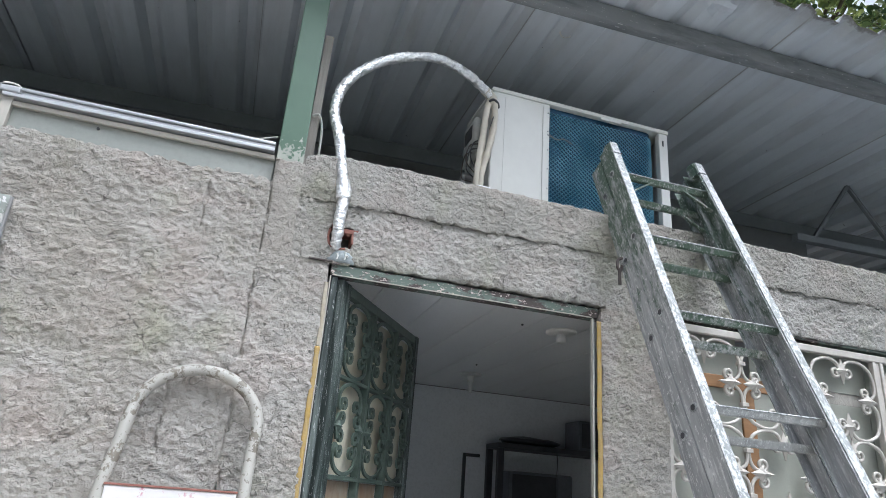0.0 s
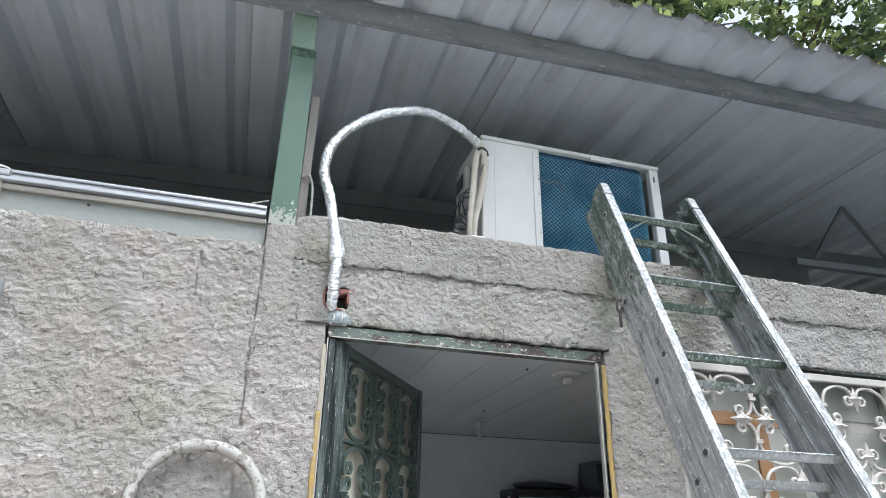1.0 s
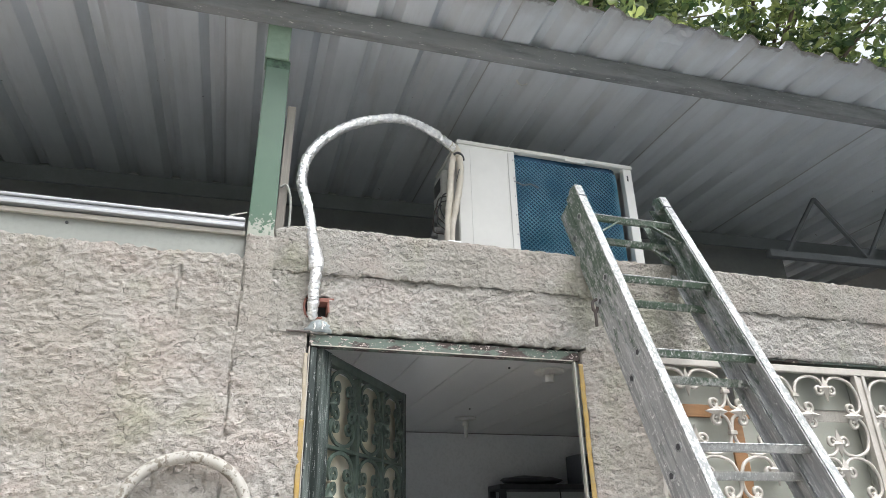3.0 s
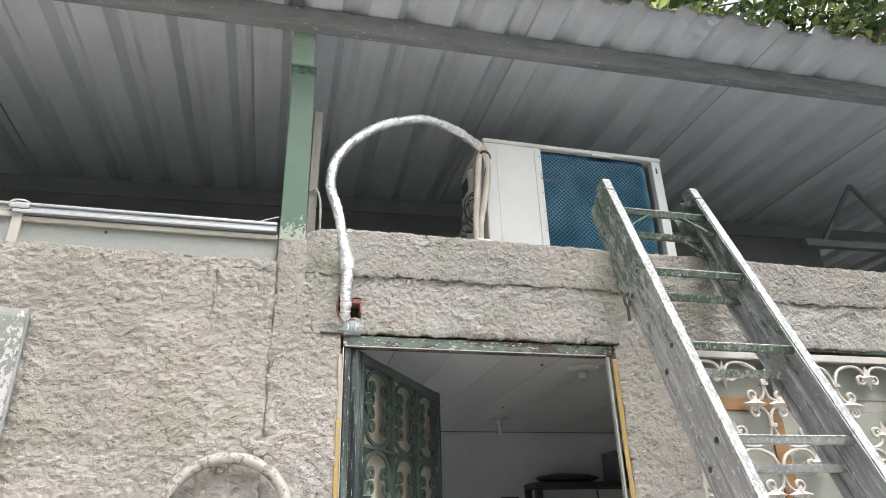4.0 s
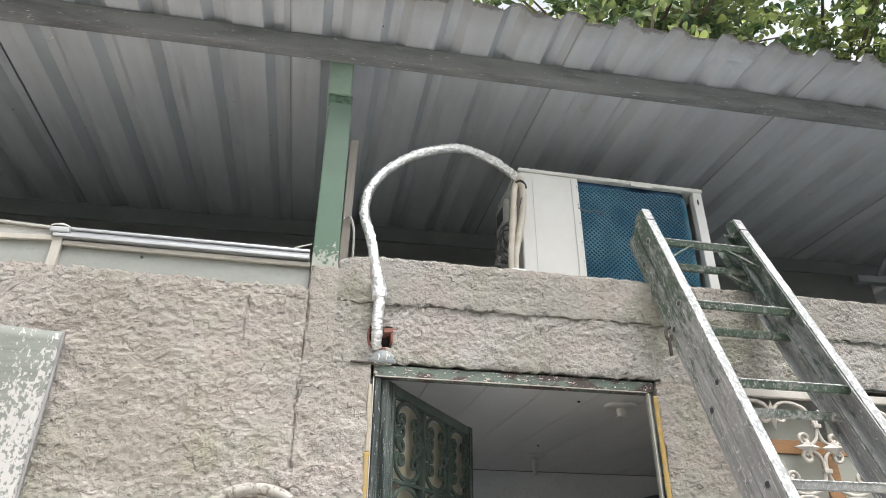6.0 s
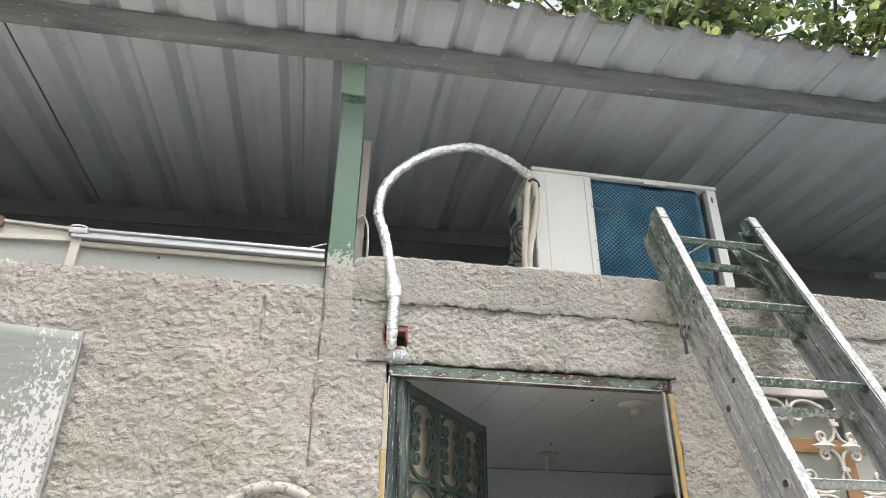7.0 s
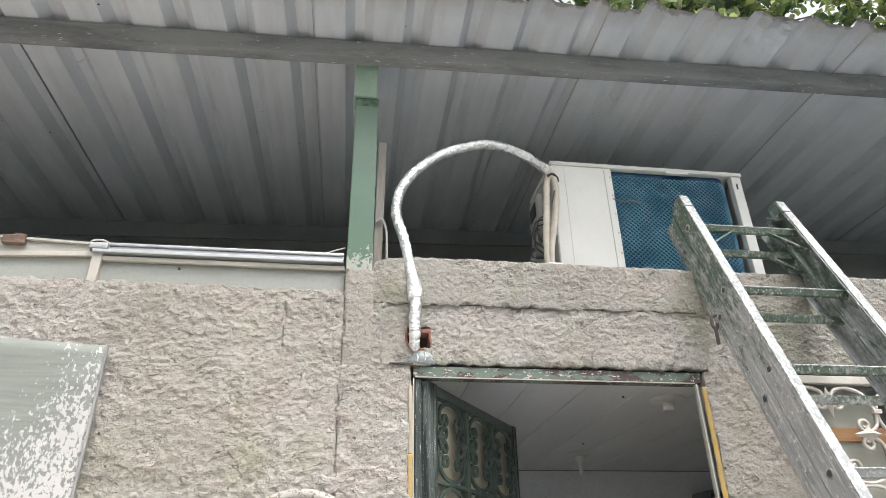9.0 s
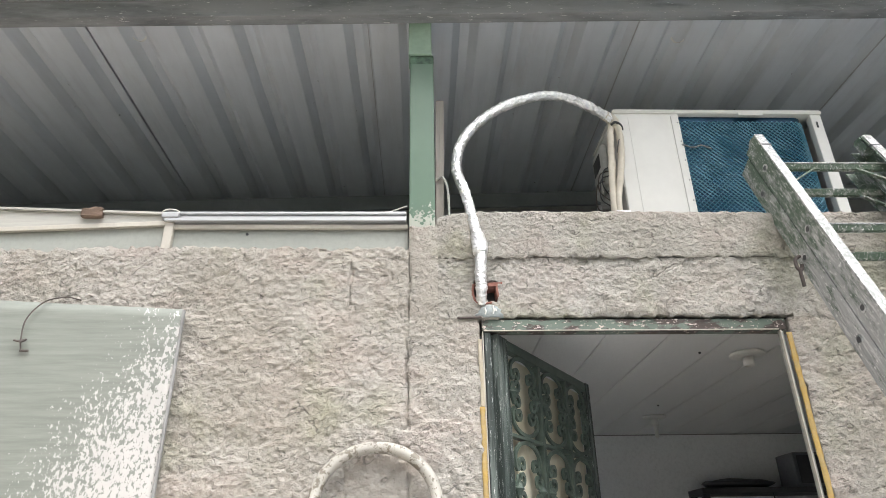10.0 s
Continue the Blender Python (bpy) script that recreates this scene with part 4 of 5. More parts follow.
for k, (dy, z0, out, col) in enumerate(((0.085, -0.19, 0.040, "black"), (0.095, -0.20, 0.052, "wire"), (0.105, -0.215, 0.046, "black"), (0.115, -0.18, 0.034, "white_wire"), (0.125, -0.225, 0.056, "wire"))):
    part("loose_wire", sweep(spline([(A0 - 0.012, AY + dy, AT + z0), (A0 - out, AY + dy - 0.01, AT + z0 - 0.025), (A0 - out - 0.006, AY + dy, AT + z0 - 0.075 - 0.01 * k), (A0 - 0.02, AY + dy + 0.01, AT + z0 - 0.12)], 6), 0.0024, 6), M[col], ac)

bundle = thing("taped_pipes", (0.71, 1.94, 2.45), "cream tape-wrapped pipes hanging beside the air conditioner", "pipe")
for pts, r, flat in (([(0.735, 1.920, 2.930), (0.722, 1.922, 2.880), (0.714, 1.926, 2.785), (0.706, 1.930, 2.690), (0.702, 1.934, 2.600), (0.705, 1.940, 2.450)], 0.0115, 1.0),
                     ([(0.737, 1.921, 2.935), (0.752, 1.919, 2.880), (0.748, 1.922, 2.785), (0.731, 1.926, 2.690), (0.716, 1.932, 2.600), (0.716, 1.946, 2.450)], 0.0165, 0.7),
                     ([(0.730, 1.935, 2.915), (0.728, 1.940, 2.850), (0.724, 1.945, 2.740), (0.716, 1.948, 2.620), (0.712, 1.952, 2.450)], 0.0075, 1.0)):
    line = spline(pts, 10)
    part("wrapped_pipe", sweep(line, [r * (1 + 0.07 * math.sin(i * 1.1) + 0.10 * noise.noise((i * 0.3, r * 900, 2.0))) for i in range(len(line))], 12, flat, None, (0, 1, 0)), M["tape"], bundle, "", True)
part("tie", sweep(spline([(0.722, 1.906, 2.905), (0.738, 1.900, 2.912), (0.757, 1.906, 2.905), (0.768, 1.925, 2.90)], 6), 0.0045, 6), M["black"], bundle)
part("tape_tail", sweep(spline([(0.742, 1.904, 2.842), (0.735, 1.905, 2.815), (0.731, 1.909, 2.790)], 4), [0.006, 0.006, 0.0055, 0.005, 0.005, 0.0045, 0.004, 0.003, 0.002], 4, 0.3), M["black"], bundle, "dark loose tape end")
part("tape_wrap", sweep(spline([(0.700, 1.903, 2.946), (0.735, 1.919, 2.932), (0.741, 1.921, 2.900)], 5), [0.0175, 0.018, 0.0175, 0.0185, 0.019, 0.019, 0.0195, 0.019, 0.0195, 0.0185, 0.018], 12), M["tape"], bundle, "", True)

# ---- stick and cable beside the post ----
stick = thing("wooden_batten", (0.128, 1.885, 2.445), "weathered grey wooden batten standing behind the post", "batten")
bm = box(0.106, 0.134, 1.880, 1.895, 2.4455, 2.985, 0.002)
for v in bm.verts:
    v.co.x += (v.co.z - 2.445) * 0.012
part("batten", bm, M["wood"], stick)
loop = thing("white_cable", (0.14, 1.87, 2.45), "thin white cable hanging from the batten", "cable")
part("cable", sweep(spline([(0.112, 1.873, 2.66), (0.132, 1.868, 2.665), (0.147, 1.868, 2.62), (0.150, 1.87, 2.53), (0.148, 1.873, 2.45)], 8), 0.0042, 6), M["white_wire"], loop)

# ---- ladder ----
LZ, LY, LS = 2.73, 1.722, 0.43
UP = Vector((0, LS, 1)).normalized()
OUT = Vector((0, -1, LS)).normalized()


def lad(x, z, w):
    """A point of the ladder: x across, z up its front plane, w metres behind that plane."""
    return Vector((x, LY - LS * (LZ - z), z)) - OUT * w


def lx(side, z):
    return 1.102 - 0.006 * (LZ - z) if side < 0 else 1.476 + 0.024 * (LZ - z)


def rail_bar(side, w0, w1, z_top, thick, wide, lip=0.0035):
    """A channel rail: a web on the outside and two flanges turned inwards."""
    bm = bmesh.new()
    inward = 1 if side < 0 else -1
    sect = [(0, w0), (wide, w0), (wide, w0 + thick), (thick, w0 + thick), (thick, w1 - thick), (wide, w1 - thick), (wide, w1), (0, w1)]
    rings = []
    for z in np.linspace(0.01 + 0.15 * w0, z_top, 12):
        rings.append([bm.verts.new(lad(lx(side, z) + inward * dx, z, w)) for dx, w in sect])
    for a, b in zip(rings, rings[1:]):
        for k in range(8):
            bm.faces.new((a[k], a[(k + 1) % 8], b[(k + 1) % 8], b[k]))
    bm.faces.new(rings[0])
    bm.faces.new(rings[-1])
    return bm


ladder = thing("ladder", (1.3, 0.65, 0.0), "worn aluminium extension ladder splashed with green and white paint", "ladder")
D1, D2 = 0.068, 0.134
for side in (-1, 1):
    front = part("front_rail", rail_bar(side, 0.0, D1, LZ, 0.004, 0.032), M["ladder_green"], ladder)
    part("rail_cap", sweep([lad(lx(side, LZ) - side * 0.016, LZ - 0.045, 0.026), lad(lx(side, LZ) - side * 0.016, LZ + 0.004, 0.024), lad(lx(side, LZ) - side * 0.016, LZ + 0.012, 0.020)], [0.0235, 0.0230, 0.017], 4, 1.0, None, (1, 0, 0)), M["ladder_green"], front, "squared end cap")
    part("cap_notch", box(lx(side, LZ) - side * 0.016 - 0.015, lx(side, LZ) - side * 0.016 + 0.015, lad(0, LZ - 0.052, -0.006).y, lad(0, LZ - 0.052, 0.004).y, LZ - 0.056, LZ - 0.049), M["black"], front)
    part("back_rail", rail_bar(side, D1 + 0.004, D2, LZ - 0.018, 0.004, 0.032), M["ladder_green"], ladder)
    part("rail_edge", sweep([lad(lx(side, z) - side * 0.0145, z, -0.002) for z in (0.02, 1.4, LZ)], 0.0195, 4, 0.16, None, (1, 0, 0)), M["ladder_alu"], ladder, "bare worn front edge")


def rung(z, w):
    """A hollow rung: flat tread on top with a short skirt, round below."""
    bm = bmesh.new()
    sect = [(-0.013, 0.0115), (0.013, 0.0115), (0.013, 0.007), (0.0105, 0.0), (0.0075, -0.0075), (0.0, -0.0105), (-0.0075, -0.0075), (-0.0105, 0.0), (-0.013, 0.007)]
    rings = [[bm.verts.new(lad(x, z, w) + Vector((0, a, h))) for a, h in sect] for x in (lx(-1, z) + 0.003, lx(1, z) - 0.003)]
    n = len(sect)
    for k in range(n):
        bm.faces.new((rings[0][k], rings[0][(k + 1) % n], rings[1][(k + 1) % n], rings[1][k]))
    bm.faces.new(rings[0])
    bm.faces.new(rings[1])
    return bm


def tread(z, w):
    a, b = lad(lx(-1, z) + 0.005, z, w), lad(lx(1, z) - 0.005, z, w)
    return sweep([a + Vector((0, -0.0135, 0.0095)), b + Vector((0, -0.0135, 0.0095))], 0.0022, 6)


RUNG0, STEP = 2.613, 0.2670
for k in range(10):
    z = RUNG0 - k * STEP
    if z > 0.1:
        front = part("front_rung", rung(z, 0.036), M["rung_green"], ladder)
        part("tread_lip", tread(z, 0.036), M["ladder_alu"], front, "bright worn tread edge")
        part("back_rung", rung(z - 0.038, 0.102), M["rung_green"], ladder)
        for zz, w in ((z, 0.036), (z - 0.038, 0.102)):
            p = lad(lx(-1, zz), zz, w)
            part("rung_end", sweep([p + Vector((0.001, 0, 0)), p - Vector((0.003, 0, 0)), p - Vector((0.003, 0, 0)), p + Vector((0.001, 0, 0))], [0.0125, 0.0125, 0.008, 0.007], 14), M["ladder_alu"], ladder)
            part("rung_bore", sweep([p - Vector((0.0002, 0, 0)), p - Vector((0.0034, 0, 0))], 0.0078, 12), M["black"], ladder)
za, zb = RUNG0, RUNG0 - 0.045
for a, b in (((lx(-1, za) + 0.012, za - 0.095, 0.035), (lx(-1, za) + 0.150, za, 0.035)), ((lx(1, za) - 0.012, za - 0.075, 0.035), (lx(1, za) - 0.110, za, 0.035)), ((lx(1, zb) - 0.012, zb - 0.065, 0.10), (lx(1, zb) - 0.110, zb + 0.02, 0.10))):
    part("brace", sweep([lad(*a), lad(*b)], 0.010, 4, 0.35), M["rung_green"], ladder)
p = lad(lx(-1, 2.30), 2.30, 0.125)
latch = part("latch_clip", sweep(spline([p + Vector((-0.004, 0, 0.03)), p + Vector((-0.018, 0, 0.02)), p + Vector((-0.022, -0.004, -0.005)), p + Vector((-0.010, 0, -0.012)), p + Vector((-0.004, 0, 0.004))], 6), 0.005, 8), M["wire"], ladder, "small rusty hook")
part("hook_pin", sweep([p + Vector((-0.016, -0.004, -0.008)), p + Vector((-0.016, -0.004, -0.060))], 0.005, 8), M["wire"], latch)

# ---- peeling plate hung on the wall ----
plate = thing("metal_plate", (-0.92, 1.72, 1.2), "pale metal sheet with peeling white paint hung on the wall", "metal sheet")


def plate_mesh():
    bm = bmesh.new()
    bmesh.ops.create_grid(bm, x_segments=40, y_segments=40, size=0.5)
    for v in bm.verts:
        u, w = v.co.x + 0.5, v.co.y + 0.5
        x = -1.32 + u * 0.748
        v.co = Vector((x, 1.722 + 0.004 * noise.noise((u * 4, w * 4, 0)) + 0.010 * (1 - w), 1.10 + w * (1.060 + 0.042 * (1 - u))))
    ret = bmesh.ops.extrude_face_region(bm, geom=bm.faces[:])
    for e in ret["geom"]:
        if isinstance(e, bmesh.types.BMVert):
            e.co.y += 0.004
    return bm


part("sheet", plate_mesh(), M["plate"], plate, "", True)
part("edge_fold", box(-0.5725, -0.566, 1.7195, 1.7275, 1.11, 2.158, 0.001), M["steel"], plate, "folded bare metal edge")
part("hanging_wire", sweep(spline([(-0.962, 1.715, 2.045), (-0.968, 1.712, 2.075), (-0.966, 1.708, 2.13), (-0.935, 1.715, 2.18), (-0.89, 1.728, 2.198), (-0.855, 1.742, 2.195)], 8), 0.0018, 6), M["wire"], plate, "twisted tie wire")
part("wire_knot", sweep(spline([(-0.985, 1.712, 2.074), (-0.968, 1.708, 2.070), (-0.955, 1.712, 2.076), (-0.966, 1.706, 2.066)], 5), 0.0028, 6), M["wire"], plate)
part("wire_knot", sweep([(-0.966, 1.716, 2.047), (-0.945, 1.716, 2.047)], 0.003, 6), M["wire"], plate)

# ---- arched tube frame ----
arch = thing("arched_tube_frame", (-0.05, 1.70, 0.0), "white painted arched tube frame leaning on the wall", "tube frame")
pts = [(-0.262, 1.40, 0.012), (-0.218, 1.625, 1.35), (-0.196, 1.676, 1.60), (-0.190, 1.690, 1.665)]
for k in range(1, 12):
    a = math.pi * (1 - k / 12)
    pts.append((-0.046 + 0.144 * math.cos(a), 1.694 + 0.024 * math.sin(a), 1.665 + 0.132 * math.sin(a)))
pts += [(0.098, 1.690, 1.665), (0.093, 1.676, 1.60), (0.090, 1.625, 1.35), (0.075, 1.40, 0.012)]
part("tube", sweep(spline(pts, 5), 0.0145, 14), M["tube"], arch, "", True)
part("panel", box(-0.198, 0.076, 1.640, 1.652, 0.95, 1.522, 0.003), M["pink"], arch, "speckled white panel with a red edge")
part("panel_edge", box(-0.200, 0.078, 1.638, 1.654, 1.5225, 1.527, 0.001), M["brick"], arch, "thin red edge")


# ---- scroll ironwork ----
def scroll_path(w, h):
    """A C-scroll for the upper right corner of a cell of width w and height h, centre at the origin, in x and z."""
    cx, cz, r = 0.098 * w, 0.325 * h, 0.066 * w
    curl = []
    for k in range(19):
        t = k / 18
        a = radians(180 + 425 * (1 - t))
        curl.append(((cx + r * (0.34 + 0.66 * t) * math.cos(a)) / w, (cz + r * (0.34 + 0.66 * t) * math.sin(a)) / h))
    half = curl + [(0.040, 0.400), (0.080, 0.455), (0.150, 0.484), (0.240, 0.488), (0.335, 0.462)]
    full = half + [(0.415, 0.415)] + [(b, a) for a, b in half[::-1]]
    return [(a * w, 0, b * h) for a, b in full]


def scroll_mesh(w, h, bar, material, name):
    return finish(name, sweep(spline(scroll_path(w, h), 3), bar, 6, 0.95), material, True)


def leaf_mesh(s, material, name):
    """A cast four-pointed leaf with a raised middle: a long point towards -z, a shorter one behind and two barbs."""
    bm = bmesh.new()
    out = [(0, -0.54), (0.085, -0.26), (0.13, -0.12), (0.29, 0.01), (0.14, 0.10), (0.085, 0.24), (0, 0.46)]
    ring = out + [(-x, z) for x, z in out[-2:0:-1]]
    mid, back = bm.verts.new((0, -0.17 * s, 0)), bm.verts.new((0, 0.05 * s, 0))
    rim = [bm.verts.new((x * s, 0, z * s)) for x, z in ring]
    low = [bm.verts.new((x * s * 0.98, 0.05 * s, z * s * 0.98)) for x, z in ring]
    n = len(rim)
    for k in range(n):
        j = (k + 1) % n
        bm.faces.new((rim[k], rim[j], mid))
        bm.faces.new((rim[j], rim[k], low[k], low[j]))
        bm.faces.new((low[j], low[k], back))
    return finish(name, bm, material)


def scroll_cells(parent, xs, zs, w, h, y, scroll, blade, where=None):
    """Fills cells with four scrolls and four blades each. where maps x, y, z to a pose."""
    where = where or (lambda x, yy, z: Matrix.Translation((x, yy, z)))
    base = parent.matrix_world.inverted()
    for x in xs:
        for z in zs:
            for sx in (1, -1):
                for sz in (1, -1):
                    ob = part("scroll", scroll, None, parent)
                    ob.matrix_parent_inverse = Matrix.Identity(4)
                    ob.matrix_basis = base @ where(x, y, z) @ Matrix.Diagonal((sx, 1, sz, 1))
            for dx, dz, a in ((0, 0.345 * h, 0), (0, -0.345 * h, 180), (0.345 * w, 0, 90), (-0.345 * w, 0, -90)):
                ob = part("blade", blade, None, parent)
                ob.matrix_parent_inverse = Matrix.Identity(4)
                ob.matrix_basis = base @ where(x + dx, y - 0.005, z + dz) @ Matrix.Rotation(radians(a), 4, "Y")


# ---- window with cream grille ----
WX0, WX1, WZ0, WZ1 = 1.308, 3.095, 0.85, 2.150
CW, CH, GX, GZ = 0.288, 0.277, 1.318, 1.969
grille = thing("window_grille", (1.75, 1.765, 0.85), "cream painted wrought-iron window grille with scrolls and cast leaves", "window grille")
for x0, x1 in ((WX0, WX0 + 0.014), (2.180, 2.194), (2.214, 2.228), (WX1 - 0.016, WX1)):
    part("stile", box(x0, x1, 1.752, 1.774, WZ0, WZ1 - 0.035, 0.002), M["cream"], grille)
part("mullion", box(2.1945, 2.2135, 1.758, 1.774, WZ0, WZ1 - 0.036, 0.002), M["cream"], grille)
part("top_rail", box(WX0, WX1, 1.752, 1.776, WZ1 - 0.034, WZ1 - 0.010, 0.003), M["cream"], grille)
part("bottom_rail", box(WX0, WX1, 1.752, 1.776, WZ0 - 0.012, WZ0 - 0.0005, 0.003), M["cream"], grille)
cell = scroll_mesh(CW, CH, 0.0060, M["cream"], "scroll")
blade = leaf_mesh(0.092, M["cream"], "blade")
scroll_cells(grille, [GX + CW * (i + 0.5) for i in range(3)] + [2.230 + CW * (i + 0.5) for i in range(3)], [GZ - k * CH for k in range(4)], CW, CH, 1.762, cell, blade)
tie = finish("tie", box(-0.013, 0.013, -0.009, 0.009, -0.0065, 0.0065, 0.002), M["cream"])
for k in range(4):
    for x in (GX + CW, GX + 2 * CW, 2.230 + CW, 2.230 + 2 * CW):
        for dz in (0.066, -0.068):
            ob = part("tie", tie, None, grille)
            ob.matrix_parent_inverse = Matrix.Identity(4)
            ob.matrix_basis = grille.matrix_world.inverted() @ Matrix.Translation((x, 1.760, GZ - k * CH + dz))

structure("window_lintel", finish("window_lintel", box(1.307, 3.095, 1.752, 1.80, 2.1505, 2.175, 0.002), M["lintel"]), "dark rusty steel lintel over the window", "lintel")
window = thing("window_1", (2.2, 1.81, 0.84), "dusty pale window panes in varnished wooden bars", "window", kind="structure")
for x0, x1 in ((1.309, 1.632), (1.684, 2.190), (2.195, 3.094)):
    for z0, z1 in ((0.84, 1.955), (1.998, 2.150)):
        part("pane", box(x0, x1, 1.806, 1.812, z0, z1), M["pane"], window).visible_shadow = False
for x0, x1, y0, kind in ((1.632, 1.684, 1.798, "orange_wood"), (2.1905, 2.212, 1.814, "wood")):
    part("wooden_bar", box(x0, x1, y0, 1.83, 0.84, 1.955, 0.002), M[kind], window)
part("wooden_bar", box(1.309, 1.80, 1.800, 1.826, 1.9555, 1.9975, 0.002), M["orange_wood"], window)
part("wooden_bar", box(1.8005, 3.094, 1.8125, 1.826, 1.9555, 1.9975, 0.002), M["wood"], window)
part("wooden_bar", box(1.6845, 2.190, 1.8125, 1.826, 1.660, 1.700, 0.002), M["orange_wood"], window)

# ---- open gate leaf in the doorway ----
GH = Vector((0.256, 1.785, 0.0))
GA = math.atan2(2.365 - 1.785, 0.645 - 0.256)
gate = thing("door_1", (0.256, 1.785, 0.03), "dark green iron scroll gate standing open into the room", "door", kind="structure")
GM = Matrix.Translation(GH) @ Matrix.Rotation(GA, 4, "Z")
GW, GT = 0.698, 2.105


def gate_part(name, bm, material, label=""):
    bmesh.ops.transform(bm, matrix=GM, verts=bm.verts[:])
    return part(name, bm, material, gate, label)


for x0, x1 in ((0.0, 0.032), (0.036, 0.060), (GW - 0.030, GW)):
    gate_part("stile", box(x0, x1, -0.016, 0.016, 0.05, GT, 0.002), M["jamb"])
for z0, z1 in ((GT - 0.030, GT - 0.0005), (0.05, 0.09), (1.840, 1.850), (1.572, 1.584), (1.0, 1.03)):
    gate_part("rail", box(0.0605, GW - 0.0305, -0.012, 0.010, z0, z1, 0.002), M["green_dark"])
COLS = (0.060, 0.274, 0.484, GW - 0.030)
for x in COLS[1:3]:
    gate_part("upright", box(x - 0.009, x + 0.009, -0.013, 0.012, 0.09, GT - 0.032, 0.001), M["green_dark"])
gate_part("glass_pane", box(0.061, GW - 0.031, 0.016, 0.021, 1.586, GT - 0.034), M["gate_pane"], "dirty beige glass pane")
for x0, x1 in zip(COLS, COLS[1:]):
    gate_part("lower_panel", box(x0 + 0.010, x1 - 0.010, 0.012, 0.018, 0.095, 1.571, 0.002), M["rust_panel"], "rust-stained sheet panel")


def gate_spiral(cx, cz, r, start, turns, steps=16):
    """Centre line of a curl that winds outwards about (cx, cz) and ends at the angle start (degrees)."""
    return [(cx + r * (0.32 + 0.68 * k / steps) * math.cos(radians(start - 360 * turns * (1 - k / steps))), 0, cz + r * (0.32 + 0.68 * k / steps) * math.sin(radians(start - 360 * turns * (1 - k / steps)))) for k in range(steps + 1)]


def hoop_mesh(w, h):
    """A hoop that stands on the rail below, both ends curled inwards a quarter of the way up; centre of the cell at the origin."""
    curl = gate_spiral(0.200 * w, -0.245 * h, 0.095 * w, 20, 1.05)
    half = [(x, z) for x, _, z in curl] + [(0.345 * w, -0.19 * h), (0.385 * w, -0.27 * h), (0.36 * w, -0.37 * h), (0.22 * w, -0.455 * h), (0.0, -0.488 * h)]
    pts = [(x, 0, z) for x, z in half] + [(-x, 0, z) for x, z in half[-2::-1]]
    return finish("hoop", sweep(spline(pts, 3), 0.0054, 4, 1.35), M["green_dark"])


def curl_mesh(w, h):
    """A double curl on the side of the cell, one above and one below its middle."""
    curl = [(x, z) for x, _, z in gate_spiral(0.255 * w, 0.105 * h, 0.10 * w, 15, 1.1)]
    pts = [(x, 0, z) for x, z in curl + [(0.40 * w, 0.06 * h), (0.43 * w, 0.0)]] + [(x, 0, -z) for x, z in [(0.40 * w, 0.06 * h)] + curl[::-1]]
    return finish("curl", sweep(spline(pts, 3), 0.0052, 4, 1.35), M["green_dark"])


gblade = leaf_mesh(0.062, M["green_dark"], "gate_blade")
gate_base = gate.matrix_world.inverted() @ GM
for zc, h in ((1.9625, 0.222), (1.712, 0.253)):
    hoop, curl = hoop_mesh(0.205, h), curl_mesh(0.205, h)
    for x0, x1 in zip(COLS, COLS[1:]):
        xc = (x0 + x1) / 2
        for shape, dx, dy, mirror in ((curl, 0, -0.009, (1, 1, 1, 1)), (curl, 0, -0.009, (-1, 1, 1, 1)), (hoop, 0, -0.006, (1, 1, 1, 1)), (hoop, 0, -0.006, (1, 1, -1, 1))):
            ob = part("curl" if shape is curl else "hoop", shape, None, gate)
            ob.matrix_parent_inverse = Matrix.Identity(4)
            ob.matrix_basis = gate_base @ Matrix.Translation((xc + dx, dy, zc)) @ Matrix.Diagonal(mirror)
        for turn in (90, -90):
            ob = part("blade", gblade, None, gate)
            ob.matrix_parent_inverse = Matrix.Identity(4)
            ob.matrix_basis = gate_base @ Matrix.Translation((xc + (0.072 if turn < 0 else -0.072), -0.012, zc)) @ Matrix.Rotation(radians(turn), 4, "Y")

# ---- things in the room ----
def lamp_holder(x, y, size, bulb):
    ob = thing("ceiling_lamp", (x, y, 2.30), "unlit white round ceiling lamp holder", "ceiling lamp", "lamps on the room ceiling")
    part("base", lathe([(size, -0.0005), (size, -0.010), (size * 0.9, -0.014), (0.030, -0.018)], (x, y, 2.2995)), M["porcelain"], ob, "", True)
    part("socket", lathe([(0.022, 0), (0.022, -0.034), (0.018, -0.036), (0.016, -0.02)], (x, y, 2.2810)), M["porcelain"], ob, "", True)
    if bulb:
        part("bulb", lathe([(0.012, 0), (0.014, -0.02), (0.012, -0.075), (0.004, -0.08)], (x, y, 2.255), sides=14), M["porcelain"], ob, "slim white bulb", True)


lamp_holder(1.405, 2.640, 0.070, False)
lamp_holder(1.440, 3.930, 0.070, True)
for x, y in ((1.20, 2.62), (1.36, 3.62)):
    hook = thing("ceiling_hook", (x, y, 2.30), "small dark screw in the ceiling", "screw")
    part("screw", lathe([(0.0055, 0), (0.0055, -0.004), (0.003, -0.007)], (x, y, 2.2995), sides=10), M["black"], hook)

rack = thing("storage_rack", (2.2, 4.42, 0.02), "black metal storage rack against the back wall", "rack")
for x in (1.825, 2.78):
    for y in (4.32, 4.52):
        part("upright", box(x - 0.022, x + 0.022, y - 0.018, y + 0.018, 0.021, 1.8955, 0.003), M["black"], rack)
